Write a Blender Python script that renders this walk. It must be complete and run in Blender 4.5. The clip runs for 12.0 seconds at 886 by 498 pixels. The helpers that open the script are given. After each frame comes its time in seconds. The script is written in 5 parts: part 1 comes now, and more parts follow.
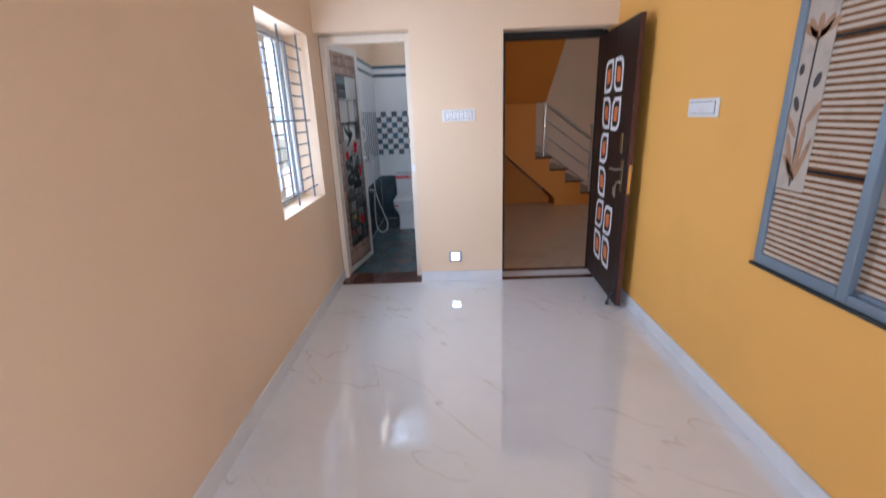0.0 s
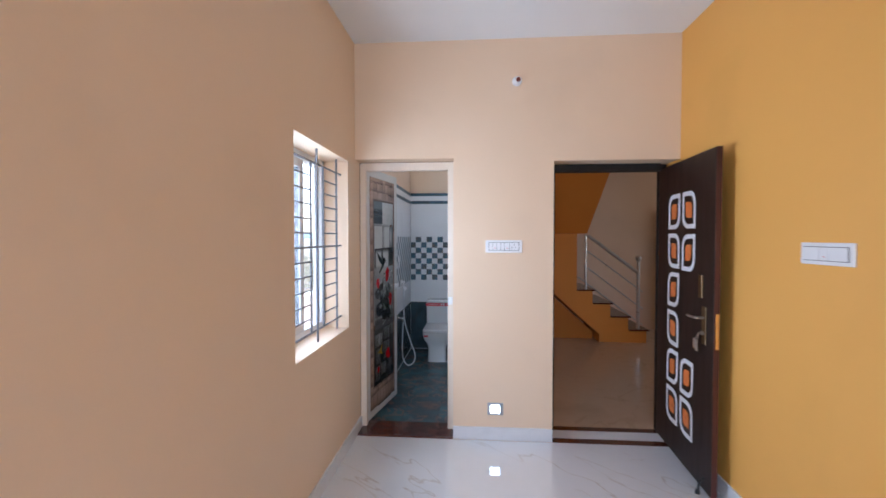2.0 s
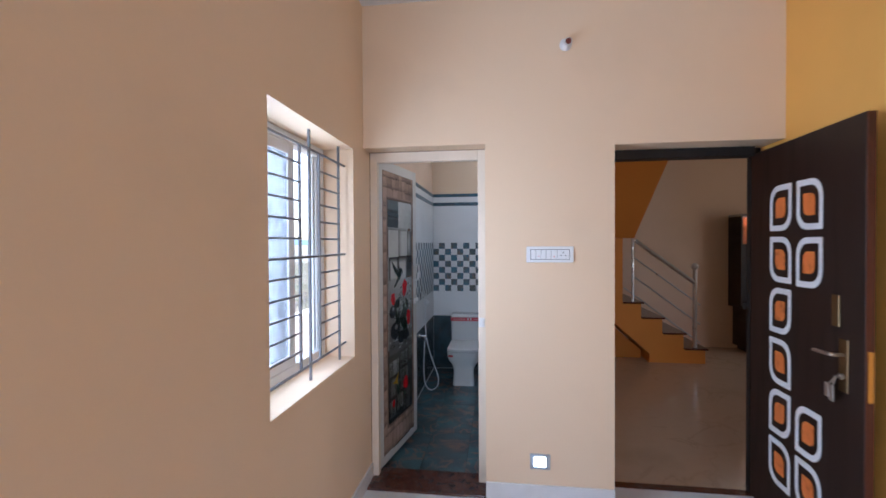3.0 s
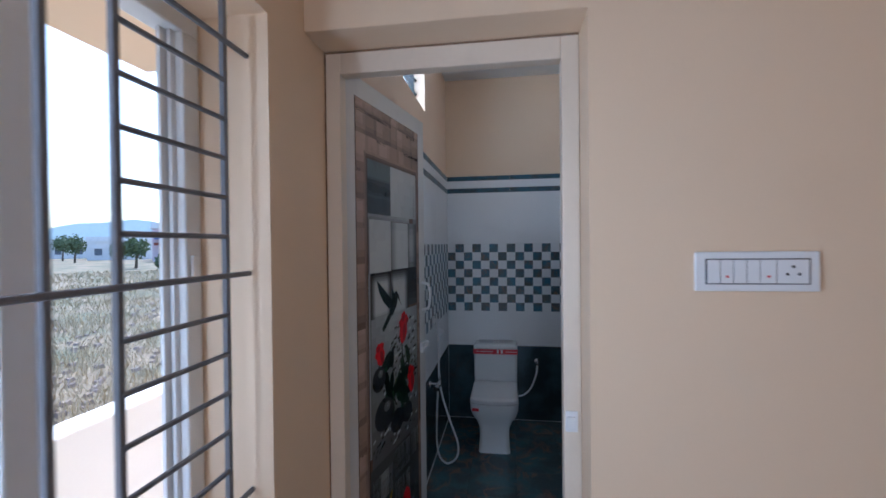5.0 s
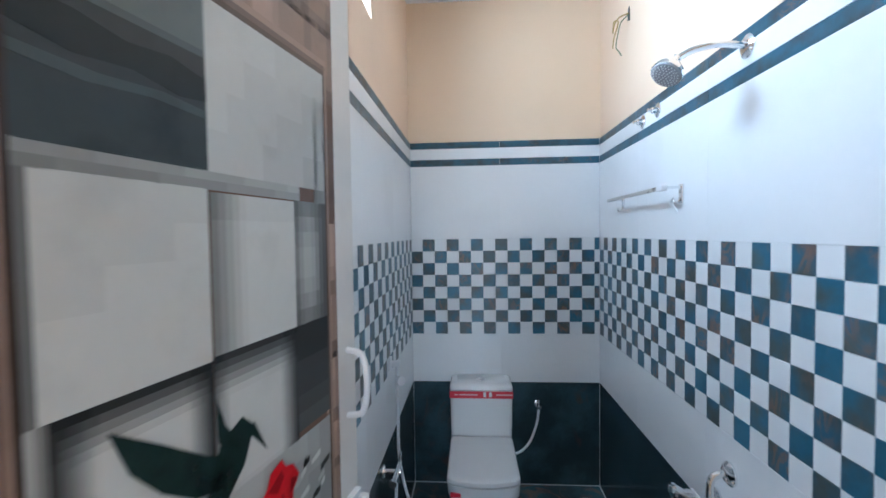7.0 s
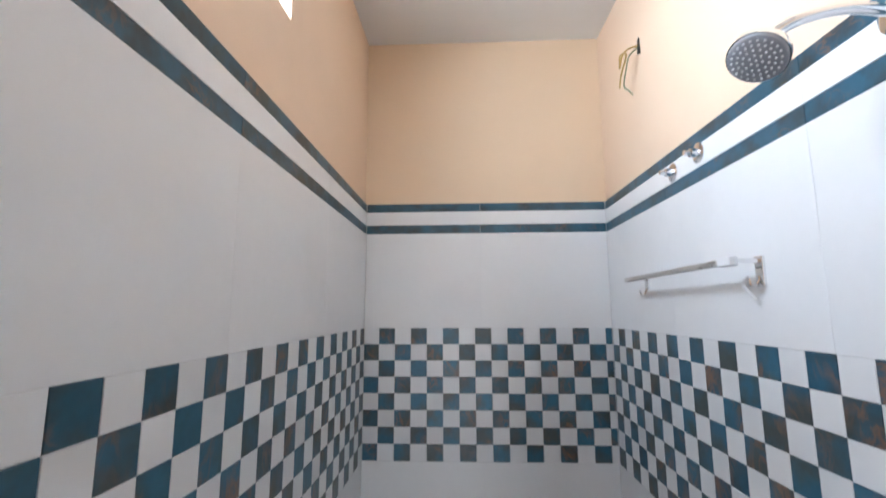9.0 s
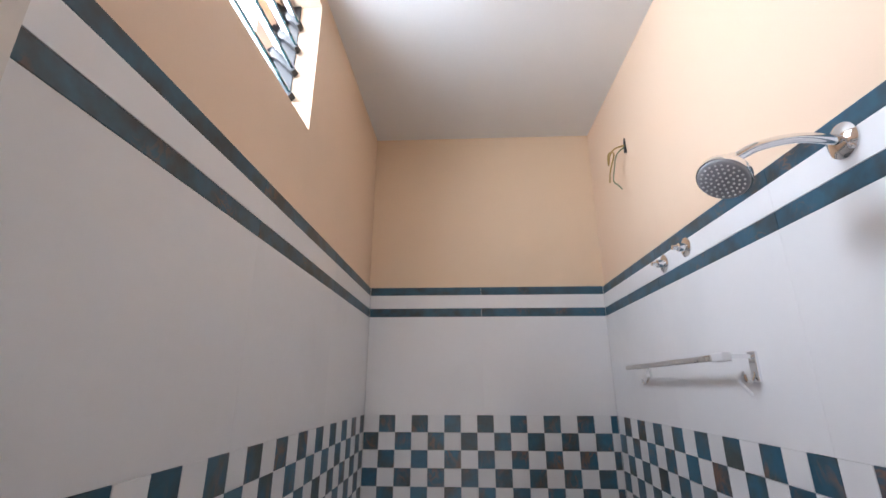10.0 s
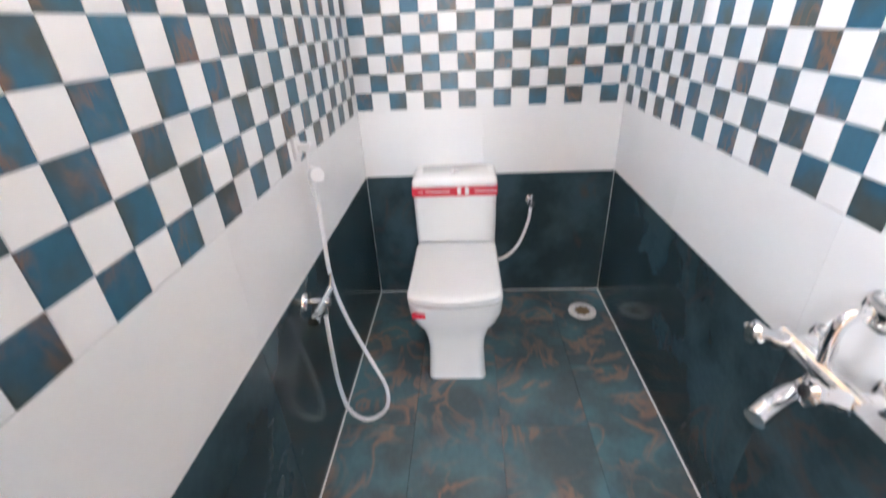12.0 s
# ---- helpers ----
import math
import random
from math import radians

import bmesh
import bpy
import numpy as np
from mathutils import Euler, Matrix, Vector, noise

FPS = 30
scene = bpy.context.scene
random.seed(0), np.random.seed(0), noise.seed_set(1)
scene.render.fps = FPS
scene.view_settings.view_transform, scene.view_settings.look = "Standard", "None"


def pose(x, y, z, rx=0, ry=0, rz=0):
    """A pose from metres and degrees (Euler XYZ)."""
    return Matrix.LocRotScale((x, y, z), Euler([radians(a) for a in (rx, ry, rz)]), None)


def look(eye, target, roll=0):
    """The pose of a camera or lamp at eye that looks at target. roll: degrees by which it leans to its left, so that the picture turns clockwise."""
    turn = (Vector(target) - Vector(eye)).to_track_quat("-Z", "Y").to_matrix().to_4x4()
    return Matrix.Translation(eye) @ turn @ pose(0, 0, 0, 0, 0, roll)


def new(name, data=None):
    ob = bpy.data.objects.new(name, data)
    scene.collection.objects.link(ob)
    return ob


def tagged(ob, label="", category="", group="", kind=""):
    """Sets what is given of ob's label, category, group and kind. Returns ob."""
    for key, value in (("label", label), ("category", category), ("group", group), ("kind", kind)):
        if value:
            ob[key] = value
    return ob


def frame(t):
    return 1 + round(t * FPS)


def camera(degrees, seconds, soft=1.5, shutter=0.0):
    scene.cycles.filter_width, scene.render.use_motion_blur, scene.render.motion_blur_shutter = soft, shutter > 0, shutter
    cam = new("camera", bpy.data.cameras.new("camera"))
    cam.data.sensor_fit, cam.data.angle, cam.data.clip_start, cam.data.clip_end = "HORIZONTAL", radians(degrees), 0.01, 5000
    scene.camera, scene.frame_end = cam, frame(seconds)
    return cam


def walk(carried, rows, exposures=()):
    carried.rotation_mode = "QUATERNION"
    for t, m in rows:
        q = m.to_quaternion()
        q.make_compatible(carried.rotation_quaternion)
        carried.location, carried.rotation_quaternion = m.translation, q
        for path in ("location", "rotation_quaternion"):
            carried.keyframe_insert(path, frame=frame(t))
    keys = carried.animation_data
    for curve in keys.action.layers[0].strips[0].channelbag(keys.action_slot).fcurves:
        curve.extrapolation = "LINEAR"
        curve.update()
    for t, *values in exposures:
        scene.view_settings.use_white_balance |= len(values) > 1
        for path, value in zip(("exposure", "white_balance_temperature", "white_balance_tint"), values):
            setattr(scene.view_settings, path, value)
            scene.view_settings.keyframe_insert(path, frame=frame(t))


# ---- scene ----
cam = camera(91.34, 12.0, soft=1.6, shutter=0.4)
PATH = [
    (0, (0.016, 0.388, 1.442), (-0.024, 2.296, 0.845), -2.2),
    (0.5, (0.034, 0.366, 1.471), (-0.006, 2.344, 1.177), -1.5),
    (1, (0.033, 0.424, 1.473), (-0.034, 2.418, 1.333), -0.9),
    (1.5, (0.024, 0.571, 1.471), (-0.094, 2.566, 1.394), -0.4),
    (2, (-0.095, 0.863, 1.490), (-0.247, 2.857, 1.436), -0.0),
    (2.5, (-0.143, 1.170, 1.491), (-0.353, 3.159, 1.457), -0.1),
    (4.3, (-0.345, 2.435, 1.491), (-0.660, 4.410, 1.472), -0.5),
    (4.5, (-0.379, 2.577, 1.482), (-0.687, 4.553, 1.467), -0.5),
    (5, (-0.458, 2.935, 1.493), (-0.755, 4.913, 1.473), -0.6),
    (5.5, (-0.491, 3.251, 1.505), (-0.780, 5.230, 1.479), -0.3),
    (6, (-0.567, 3.546, 1.530), (-0.808, 5.530, 1.478), -0.6),
    (6.5, (-0.612, 3.809, 1.531), (-0.795, 5.799, 1.458), -0.8),
    (8.5, (-0.571, 4.645, 1.551), (-0.635, 6.642, 1.637), -0.6),
    (9, (-0.529, 4.692, 1.579), (-0.614, 6.671, 1.859), -0.2),
    (9.5, (-0.524, 4.648, 1.613), (-0.622, 6.580, 2.119), 0.0),
    (10, (-0.522, 4.629, 1.620), (-0.616, 6.533, 2.226), 0.1),
    (10.5, (-0.519, 4.673, 1.568), (-0.607, 6.628, 1.984), -0.1),
    (11, (-0.512, 4.738, 1.465), (-0.608, 6.735, 1.511), -1.0),
    (11.5, (-0.523, 4.783, 1.361), (-0.623, 6.735, 0.933), -1.7),
    (12, (-0.516, 4.797, 1.250), (-0.632, 6.560, 0.312), -2.9),
]
EXPOSURES = [(0.0, 2.36, 5200, 9), (2.7, 2.28, 5150, 9), (4.3, 1.15, 5100, 9), (5.0, 1.42, 4980, 8), (5.5, 1.86, 5000, 1), (6.0, 2.40, 5050, -3), (6.6, 2.8, 5000, 0), (8.3, 2.9, 5550, 8), (9.0, 2.8, 5900, 10), (10.0, 2.3, 6200, 16), (10.7, 2.74, 6050, 12), (11.0, 3.13, 6050, 11), (11.5, 3.62, 6050, 11), (12.0, 4.3, 6200, 13)]
walk(cam, [(t, look(eye, target, roll)) for t, eye, target, roll in PATH], EXPOSURES)

# ---- world, sun and large lights ----
SUN = Vector((-0.35, 0.8, 1.25)).normalized()
world = bpy.data.worlds.new("sky")
scene.world = world
world.use_nodes = True
wn = world.node_tree.nodes
sky = wn.new("ShaderNodeTexSky")
sky.sky_type = "NISHITA"
sky.sun_disc = False
sky.sun_elevation = math.asin(SUN.z)
sky.sun_rotation = math.atan2(SUN.x, SUN.y)
sky.dust_density = 3.0
world.node_tree.links.new(sky.outputs[0], wn["Background"].inputs[0])
wn["Background"].inputs[1].default_value = 0.15
sun = new("sun", bpy.data.lights.new("sun", "SUN"))
sun.data.energy, sun.data.angle, sun.data.color = 2.0, radians(0.6), (1.0, 0.95, 0.88)
sun.matrix_basis = look(SUN * 50, (0, 0, 0))


def opening_lamp(name, at, target, w, h, power, color=(1, 1, 1)):
    """An area lamp set in an opening to stand in for light from outside."""
    lamp = new(name, bpy.data.lights.new(name, "AREA"))
    lamp.data.shape, lamp.data.size, lamp.data.size_y = "RECTANGLE", w, h
    lamp.data.energy, lamp.data.color = power, color
    lamp.matrix_basis = look(at, target)
    return lamp


# Fill added behind the camera; its opening in wall_back is never in view.
opening_lamp("back_fill_lamp", (-0.25, -1.66, 1.08), (-0.05, 5, 1.0), 1.05, 1.95, 8.5, (0.95, 0.97, 1.0))
vent = opening_lamp("vent_daylight", (-1.148, 5.485, 2.625), (5, 5.485, 1.2), 0.56, 0.46, 3.4, (0.86, 0.94, 1.0))
vent.data.spread = radians(165)
# Warm fill added for the living room; its side opening is out of sight.
opening_lamp("living_fill_lamp", (5.3, 5.6, 1.5), (0, 5.6, 1.3), 1.4, 1.2, 3.6, (1.0, 0.76, 0.50))
opening_lamp("window_daylight", (-1.245, 3.24, 1.44), (5, 3.24, 1.15), 0.5, 1.03, 7.2, (0.90, 0.95, 1.0))

# ---- materials ----


def mat(name, color, rough=0.5, metal=0.0, vary=0.06, scale=6.0, fine=80.0, bump=0.05, rise=0.002, coat=0.0, pieces=0.0, second=None, mix=(0.55, 0.75), stretch=(1, 1, 1)):
    """A painted, glazed or metal surface with variation at two scales and fine relief."""
    m = bpy.data.materials.new(name)
    m.use_nodes = True
    nt = m.node_tree
    n, ln = nt.nodes, nt.links.new
    b = n["Principled BSDF"]
    b.inputs["Roughness"].default_value, b.inputs["Metallic"].default_value = rough, metal
    b.inputs["Coat Weight"].default_value, b.inputs["Coat Roughness"].default_value = coat, 0.05
    tc, mp = n.new("ShaderNodeTexCoord"), n.new("ShaderNodeMapping")
    mp.inputs["Scale"].default_value = stretch
    ln(tc.outputs["Object"], mp.inputs[0])
    big, small = n.new("ShaderNodeTexNoise"), n.new("ShaderNodeTexNoise")
    big.inputs["Scale"].default_value, big.inputs["Detail"].default_value = scale, 5
    small.inputs["Scale"].default_value, small.inputs["Detail"].default_value = fine, 3
    info = n.new("ShaderNodeObjectInfo")
    shift = n.new("ShaderNodeVectorMath")
    shift.operation = "MULTIPLY_ADD"
    shift.inputs[1].default_value = (37, 37, 37)
    ln(info.outputs["Random"], shift.inputs[0])
    ln(mp.outputs[0], shift.inputs[2])
    src = shift.outputs[0] if pieces else mp.outputs[0]
    ln(src, big.inputs[0])
    ln(src, small.inputs[0])
    base = n.new("ShaderNodeMix")
    base.data_type = "RGBA"
    c2 = second or tuple(max(0.0, c * (1 - 2.2 * vary)) for c in color)
    base.inputs[6].default_value, base.inputs[7].default_value = (*color, 1), (*c2, 1)
    ramp = n.new("ShaderNodeMapRange")
    ramp.inputs[1].default_value, ramp.inputs[2].default_value = mix
    ln(big.outputs[0], ramp.inputs[0])
    ln(ramp.outputs[0], base.inputs[0])
    hsv = n.new("ShaderNodeHueSaturation")
    val = n.new("ShaderNodeMath")
    val.operation = "MULTIPLY_ADD"
    val.inputs[1].default_value, val.inputs[2].default_value = vary, 1 - vary / 2
    ln(small.outputs[0], val.inputs[0])
    out = val.outputs[0]
    if pieces:
        pv = n.new("ShaderNodeMath")
        pv.operation = "MULTIPLY_ADD"
        pv.inputs[1].default_value = pieces
        sub = n.new("ShaderNodeMath")
        sub.operation = "SUBTRACT"
        sub.inputs[1].default_value = pieces / 2
        ln(info.outputs["Random"], pv.inputs[0])
        ln(out, pv.inputs[2])
        ln(pv.outputs[0], sub.inputs[0])
        out = sub.outputs[0]
    ln(out, hsv.inputs["Value"])
    ln(base.outputs[2], hsv.inputs["Color"])
    ln(hsv.outputs[0], b.inputs["Base Color"])
    if bump:
        bp = n.new("ShaderNodeBump")
        bp.inputs["Strength"].default_value, bp.inputs["Distance"].default_value = bump, rise
        ln(small.outputs[0], bp.inputs["Height"])
        ln(bp.outputs[0], b.inputs["Normal"])
    rr = n.new("ShaderNodeMapRange")
    rr.inputs[3].default_value, rr.inputs[4].default_value = rough * 0.85, min(1, rough * 1.2)
    ln(big.outputs[0], rr.inputs[0])
    ln(rr.outputs[0], b.inputs["Roughness"])
    return m


def vein(m, color, scale, width, warp=3.0, power=1.0, stretch=(1, 1, 1), gate=None, detail=6.0, turn=0.0):
    """Adds thin wandering veins to a material made by mat()."""
    nt = m.node_tree
    n, ln = nt.nodes, nt.links.new
    b = n["Principled BSDF"]
    old = b.inputs["Base Color"].links[0].from_socket
    tc, mp = n.new("ShaderNodeTexCoord"), n.new("ShaderNodeMapping")
    mp.inputs["Scale"].default_value = stretch
    mp.inputs["Rotation"].default_value = (0, 0, 0.7)
    rot = n.new("ShaderNodeMapping")
    rot.inputs["Rotation"].default_value = (0, 0, turn)
    ln(tc.outputs["Object"], rot.inputs[0])
    ln(rot.outputs[0], mp.inputs[0])
    info = n.new("ShaderNodeObjectInfo")
    sh = n.new("ShaderNodeVectorMath")
    sh.operation = "MULTIPLY_ADD"
    sh.inputs[1].default_value = (23, 19, 31)
    ln(info.outputs["Random"], sh.inputs[0])
    ln(mp.outputs[0], sh.inputs[2])
    t = n.new("ShaderNodeTexNoise")
    t.inputs["Scale"].default_value, t.inputs["Detail"].default_value, t.inputs["Distortion"].default_value = scale, detail, warp
    ln(sh.outputs[0], t.inputs[0])
    d = n.new("ShaderNodeMath")
    d.operation = "SUBTRACT"
    d.inputs[1].default_value = 0.5
    ln(t.outputs[0], d.inputs[0])
    a = n.new("ShaderNodeMath")
    a.operation = "ABSOLUTE"
    ln(d.outputs[0], a.inputs[0])
    r = n.new("ShaderNodeMapRange")
    r.inputs[1].default_value, r.inputs[2].default_value = 0.0, width
    r.inputs[3].default_value, r.inputs[4].default_value = power, 0.0
    ln(a.outputs[0], r.inputs[0])
    g = n.new("ShaderNodeTexNoise")
    g.inputs["Scale"].default_value = scale * 0.8
    ln(sh.outputs[0], g.inputs[0])
    gr = n.new("ShaderNodeMapRange")
    gr.inputs[1].default_value, gr.inputs[2].default_value = gate or (0.45, 0.65)
    ln(g.outputs[0], gr.inputs[0])
    mu = n.new("ShaderNodeMath")
    mu.operation = "MULTIPLY"
    ln(r.outputs[0], mu.inputs[0])
    ln(gr.outputs[0], mu.inputs[1])
    mx = n.new("ShaderNodeMix")
    mx.data_type = "RGBA"
    mx.inputs[7].default_value = (*color, 1)
    ln(mu.outputs[0], mx.inputs[0])
    ln(old, mx.inputs[6])
    ln(mx.outputs[2], b.inputs["Base Color"])
    return m


def glowing(name, color, strength):
    m = bpy.data.materials.new(name)
    m.use_nodes = True
    b = m.node_tree.nodes["Principled BSDF"]
    b.inputs["Base Color"].default_value = (*color, 1)
    b.inputs["Emission Color"].default_value = (*color, 1)
    b.inputs["Emission Strength"].default_value = strength
    return m


def glass(name, color, rough, bump=0.0, scale=20.0):
    m = bpy.data.materials.new(name)
    m.use_nodes = True
    nt = m.node_tree
    b = nt.nodes["Principled BSDF"]
    b.inputs["Base Color"].default_value = (*color, 1)
    b.inputs["Roughness"].default_value = rough
    b.inputs["Transmission Weight"].default_value = 1.0
    b.inputs["IOR"].default_value = 1.3
    if bump:
        t = nt.nodes.new("ShaderNodeTexNoise")
        t.inputs["Scale"].default_value, t.inputs["Distortion"].default_value = scale, 2
        p = nt.nodes.new("ShaderNodeBump")
        p.inputs["Strength"].default_value, p.inputs["Distance"].default_value = bump, 0.01
        nt.links.new(t.outputs[0], p.inputs["Height"])
        nt.links.new(p.outputs[0], b.inputs["Normal"])
    return m


PEACH = mat("peach_wall_paint", (0.80, 0.615, 0.435), 0.62, vary=0.03, scale=1.3, fine=160, bump=0.06)
PALE = mat("pale_peach_paint", (0.82, 0.615, 0.45), 0.6, vary=0.03, scale=1.3, fine=160, bump=0.06)
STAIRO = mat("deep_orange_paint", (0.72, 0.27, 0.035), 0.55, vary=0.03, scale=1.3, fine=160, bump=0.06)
ORANGE = mat("orange_wall_paint", (0.80, 0.425, 0.09), 0.55, vary=0.03, scale=1.3, fine=160, bump=0.06)
WHITE = mat("white_ceiling_paint", (0.80, 0.80, 0.80), 0.7, vary=0.02, scale=1.0, fine=140, bump=0.05)
FRAMEP = mat("cream_gloss_paint", (0.76, 0.655, 0.54), 0.3, vary=0.05, scale=5, fine=60, bump=0.05)
TRIM = mat("white_gloss_paint", (0.69, 0.665, 0.635), 0.3, vary=0.05, scale=5, fine=60, bump=0.05)
MARBLE = vein(mat("polished_white_floor", (0.74, 0.75, 0.78), 0.025, vary=0.05, scale=1.2, fine=14, bump=0.0, coat=1.0), (0.42, 0.34, 0.27), 1.5, 0.011, 0.3, 0.5, (2.6, 0.7, 1), (0.53, 0.62), 3.0, -0.8)
gloss = MARBLE.node_tree.nodes["Principled BSDF"]
gloss.inputs["Coat IOR"].default_value, gloss.inputs["Coat Roughness"].default_value = 1.9, 0.02
HALL = vein(mat("polished_beige_floor", (0.52, 0.39, 0.28), 0.12, vary=0.08, scale=1.2, fine=14, bump=0.0), (0.35, 0.26, 0.18), 1.6, 0.02, 1.5, 0.6)
SKIRT = mat("white_marble_skirting", (0.72, 0.72, 0.74), 0.18, vary=0.06, scale=4, fine=30, bump=0.0)
BROWN = vein(mat("brown_granite", (0.075, 0.022, 0.014), 0.15, vary=0.3, scale=40, fine=300, bump=0.0), (0.16, 0.07, 0.04), 30, 0.06)
GLAZE = mat("white_glazed_tile", (0.80, 0.80, 0.81), 0.38, vary=0.03, scale=2, fine=40, bump=0.02, pieces=0.025)
SLATE = vein(mat("slate_blue_tile", (0.034, 0.122, 0.190), 0.36, vary=0.35, scale=9, fine=55, bump=0.03, pieces=0.35, second=(0.066, 0.084, 0.082), mix=(0.44, 0.62)), (0.26, 0.13, 0.07), 14, 0.08, 1.6, 0.75, (1, 1, 0.6), (0.49, 0.64))
BAND = vein(mat("blue_border_tile", (0.034, 0.108, 0.165), 0.3, vary=0.3, scale=12, fine=60, bump=0.03, pieces=0.2, second=(0.04, 0.055, 0.06), mix=(0.45, 0.65)), (0.24, 0.12, 0.06), 14, 0.05, 2.5, 0.6, gate=(0.55, 0.68))
DADO = vein(mat("dark_slate_tile", (0.024, 0.043, 0.052), 0.17, vary=0.35, scale=5, fine=70, bump=0.04, pieces=0.15, second=(0.040, 0.076, 0.094), mix=(0.42, 0.62)), (0.11, 0.055, 0.03), 4.5, 0.05, 1.4, 0.45, (1, 0.6, 0.6), (0.54, 0.66))
FLOORT = vein(mat("dark_slate_floor_tile", (0.074, 0.106, 0.118), 0.24, vary=0.35, scale=5, fine=60, bump=0.06, pieces=0.12, second=(0.085, 0.165, 0.195), mix=(0.42, 0.62)), (0.34, 0.19, 0.13), 5.5, 0.055, 1.0, 0.6, (1.0, 0.55, 1), (0.36, 0.56), 4.0, 0.3)
GROUT = mat("pale_grout", (0.72, 0.72, 0.72), 0.8, vary=0.1, bump=0.1)
DARKGROUT = mat("grey_grout", (0.22, 0.26, 0.27), 0.8, vary=0.1, bump=0.1)
CERAMIC = mat("white_sanitary_ceramic", (0.82, 0.82, 0.82), 0.08, vary=0.02, scale=3, fine=20, bump=0.0, coat=0.5)
SEATW = mat("white_seat_plastic", (0.82, 0.82, 0.83), 0.2, vary=0.02, bump=0.0)
CHROME = mat("chrome", (0.82, 0.82, 0.83), 0.08, 1.0, vary=0.05, bump=0.0)
STEEL = mat("brushed_steel", (0.62, 0.60, 0.57), 0.28, 1.0, vary=0.1, bump=0.03)
AGED = mat("aged_dark_brass", (0.28, 0.20, 0.11), 0.35, 1.0, vary=0.2, bump=0.05)
MATTS = mat("matt_steel", (0.72, 0.71, 0.69), 0.5, 0.5, vary=0.1, bump=0.02)
BRASS = mat("brass", (0.70, 0.48, 0.20), 0.25, 1.0, vary=0.1, bump=0.03)
PLASTIC = mat("white_switch_plastic", (0.80, 0.80, 0.82), 0.3, vary=0.02, bump=0.0)
GREYP = mat("grey_plastic", (0.36, 0.37, 0.40), 0.4, vary=0.03, bump=0.0)
BLACK = mat("black_plastic", (0.015, 0.015, 0.016), 0.4, vary=0.1, bump=0.0)
REDTAPE = mat("red_tape", (0.62, 0.02, 0.045), 0.35, vary=0.06, bump=0.0)
PINKISH = mat("faded_white_print", (0.75, 0.55, 0.55), 0.5, vary=0.05, bump=0.0)
UPVC = mat("white_window_profile", (0.78, 0.79, 0.81), 0.3, vary=0.03, bump=0.0)
BLUEALU = mat("blue_grey_aluminium", (0.20, 0.25, 0.31), 0.35, 0.3, vary=0.08, scale=5, fine=120, bump=0.04)
IRON = mat("grey_painted_iron", (0.15, 0.15, 0.17), 0.45, vary=0.12, scale=8, fine=90, bump=0.06)
JET = mat("near_black_frame_wood", (0.006, 0.0035, 0.003), 0.6, vary=0.3, scale=3, fine=40, bump=0.06, stretch=(6, 6, 0.7))
WOOD = mat("dark_stained_door_wood", (0.015, 0.006, 0.0045), 0.45, vary=0.35, scale=3, fine=40, bump=0.08, stretch=(6, 6, 0.7))
EDGEW = mat("reddish_door_edge_wood", (0.085, 0.020, 0.014), 0.4, vary=0.3, scale=3, fine=40, bump=0.08, stretch=(6, 6, 0.7))
INLAYW = mat("white_inlay", (0.78, 0.78, 0.82), 0.35, vary=0.04, bump=0.0)
INLAYO = mat("orange_inlay", (0.72, 0.20, 0.045), 0.4, vary=0.2, scale=30, fine=120, bump=0.03)
FROST = glass("frosted_window_glass", (0.245, 0.25, 0.265), 0.22, 0.8, 7)
LOUVRE = glass("ribbed_louvre_glass", (0.55, 0.62, 0.66), 0.25, 0.6, 30)
LED = glowing("lit_white_lens", (0.85, 0.95, 1.0), 3.0)


# ---- shape helpers ----


def world_of(ob):
    m = ob.matrix_basis.copy()
    while ob.parent:
        ob = ob.parent
        m = ob.matrix_basis @ m
    return m


def finish(bm, mats, smooth=False):
    me = bpy.data.meshes.new("mesh")
    bmesh.ops.recalc_face_normals(bm, faces=bm.faces)
    for f in bm.faces:
        f.smooth = smooth
    bm.to_mesh(me)
    bm.free()
    for m in mats if isinstance(mats, (list, tuple)) else [mats]:
        me.materials.append(m)
    if smooth:
        me.set_sharp_from_angle(angle=radians(40))
    return me


def part(name, bm, material, parent=None, label="", smooth=False):
    """Links a bmesh, built in the world's metres, as one mesh object under parent."""
    if parent:
        bm.transform(world_of(parent).inverted())
    ob = new(name, finish(bm, material, smooth))
    ob.parent = parent
    return tagged(ob, label)


def thing(name, at, label, category, group="", kind="", turn=0):
    ob = new(name)
    ob.empty_display_size = 0.05
    ob.matrix_basis = pose(*at, 0, 0, turn)
    return tagged(ob, label, category, group, kind)


def structure(name, bm, material, label, category, smooth=False):
    return tagged(part(name, bm, material, None, "", smooth), label, category, "", "structure")


def box(bm, x0, y0, z0, x1, y1, z1, bevel=0.0, seg=2):
    r = bmesh.ops.create_cube(bm, size=1)
    vs = r["verts"]
    bmesh.ops.scale(bm, vec=(x1 - x0, y1 - y0, z1 - z0), verts=vs)
    bmesh.ops.translate(bm, vec=((x0 + x1) / 2, (y0 + y1) / 2, (z0 + z1) / 2), verts=vs)
    if bevel:
        es = list({e for v in vs for e in v.link_edges})
        bmesh.ops.bevel(bm, geom=es, offset=bevel, segments=seg, affect="EDGES", profile=0.5)
    return bm


def boxes(*rows, bevel=0.0):
    bm = bmesh.new()
    for r in rows:
        box(bm, *r, bevel=bevel)
    return bm


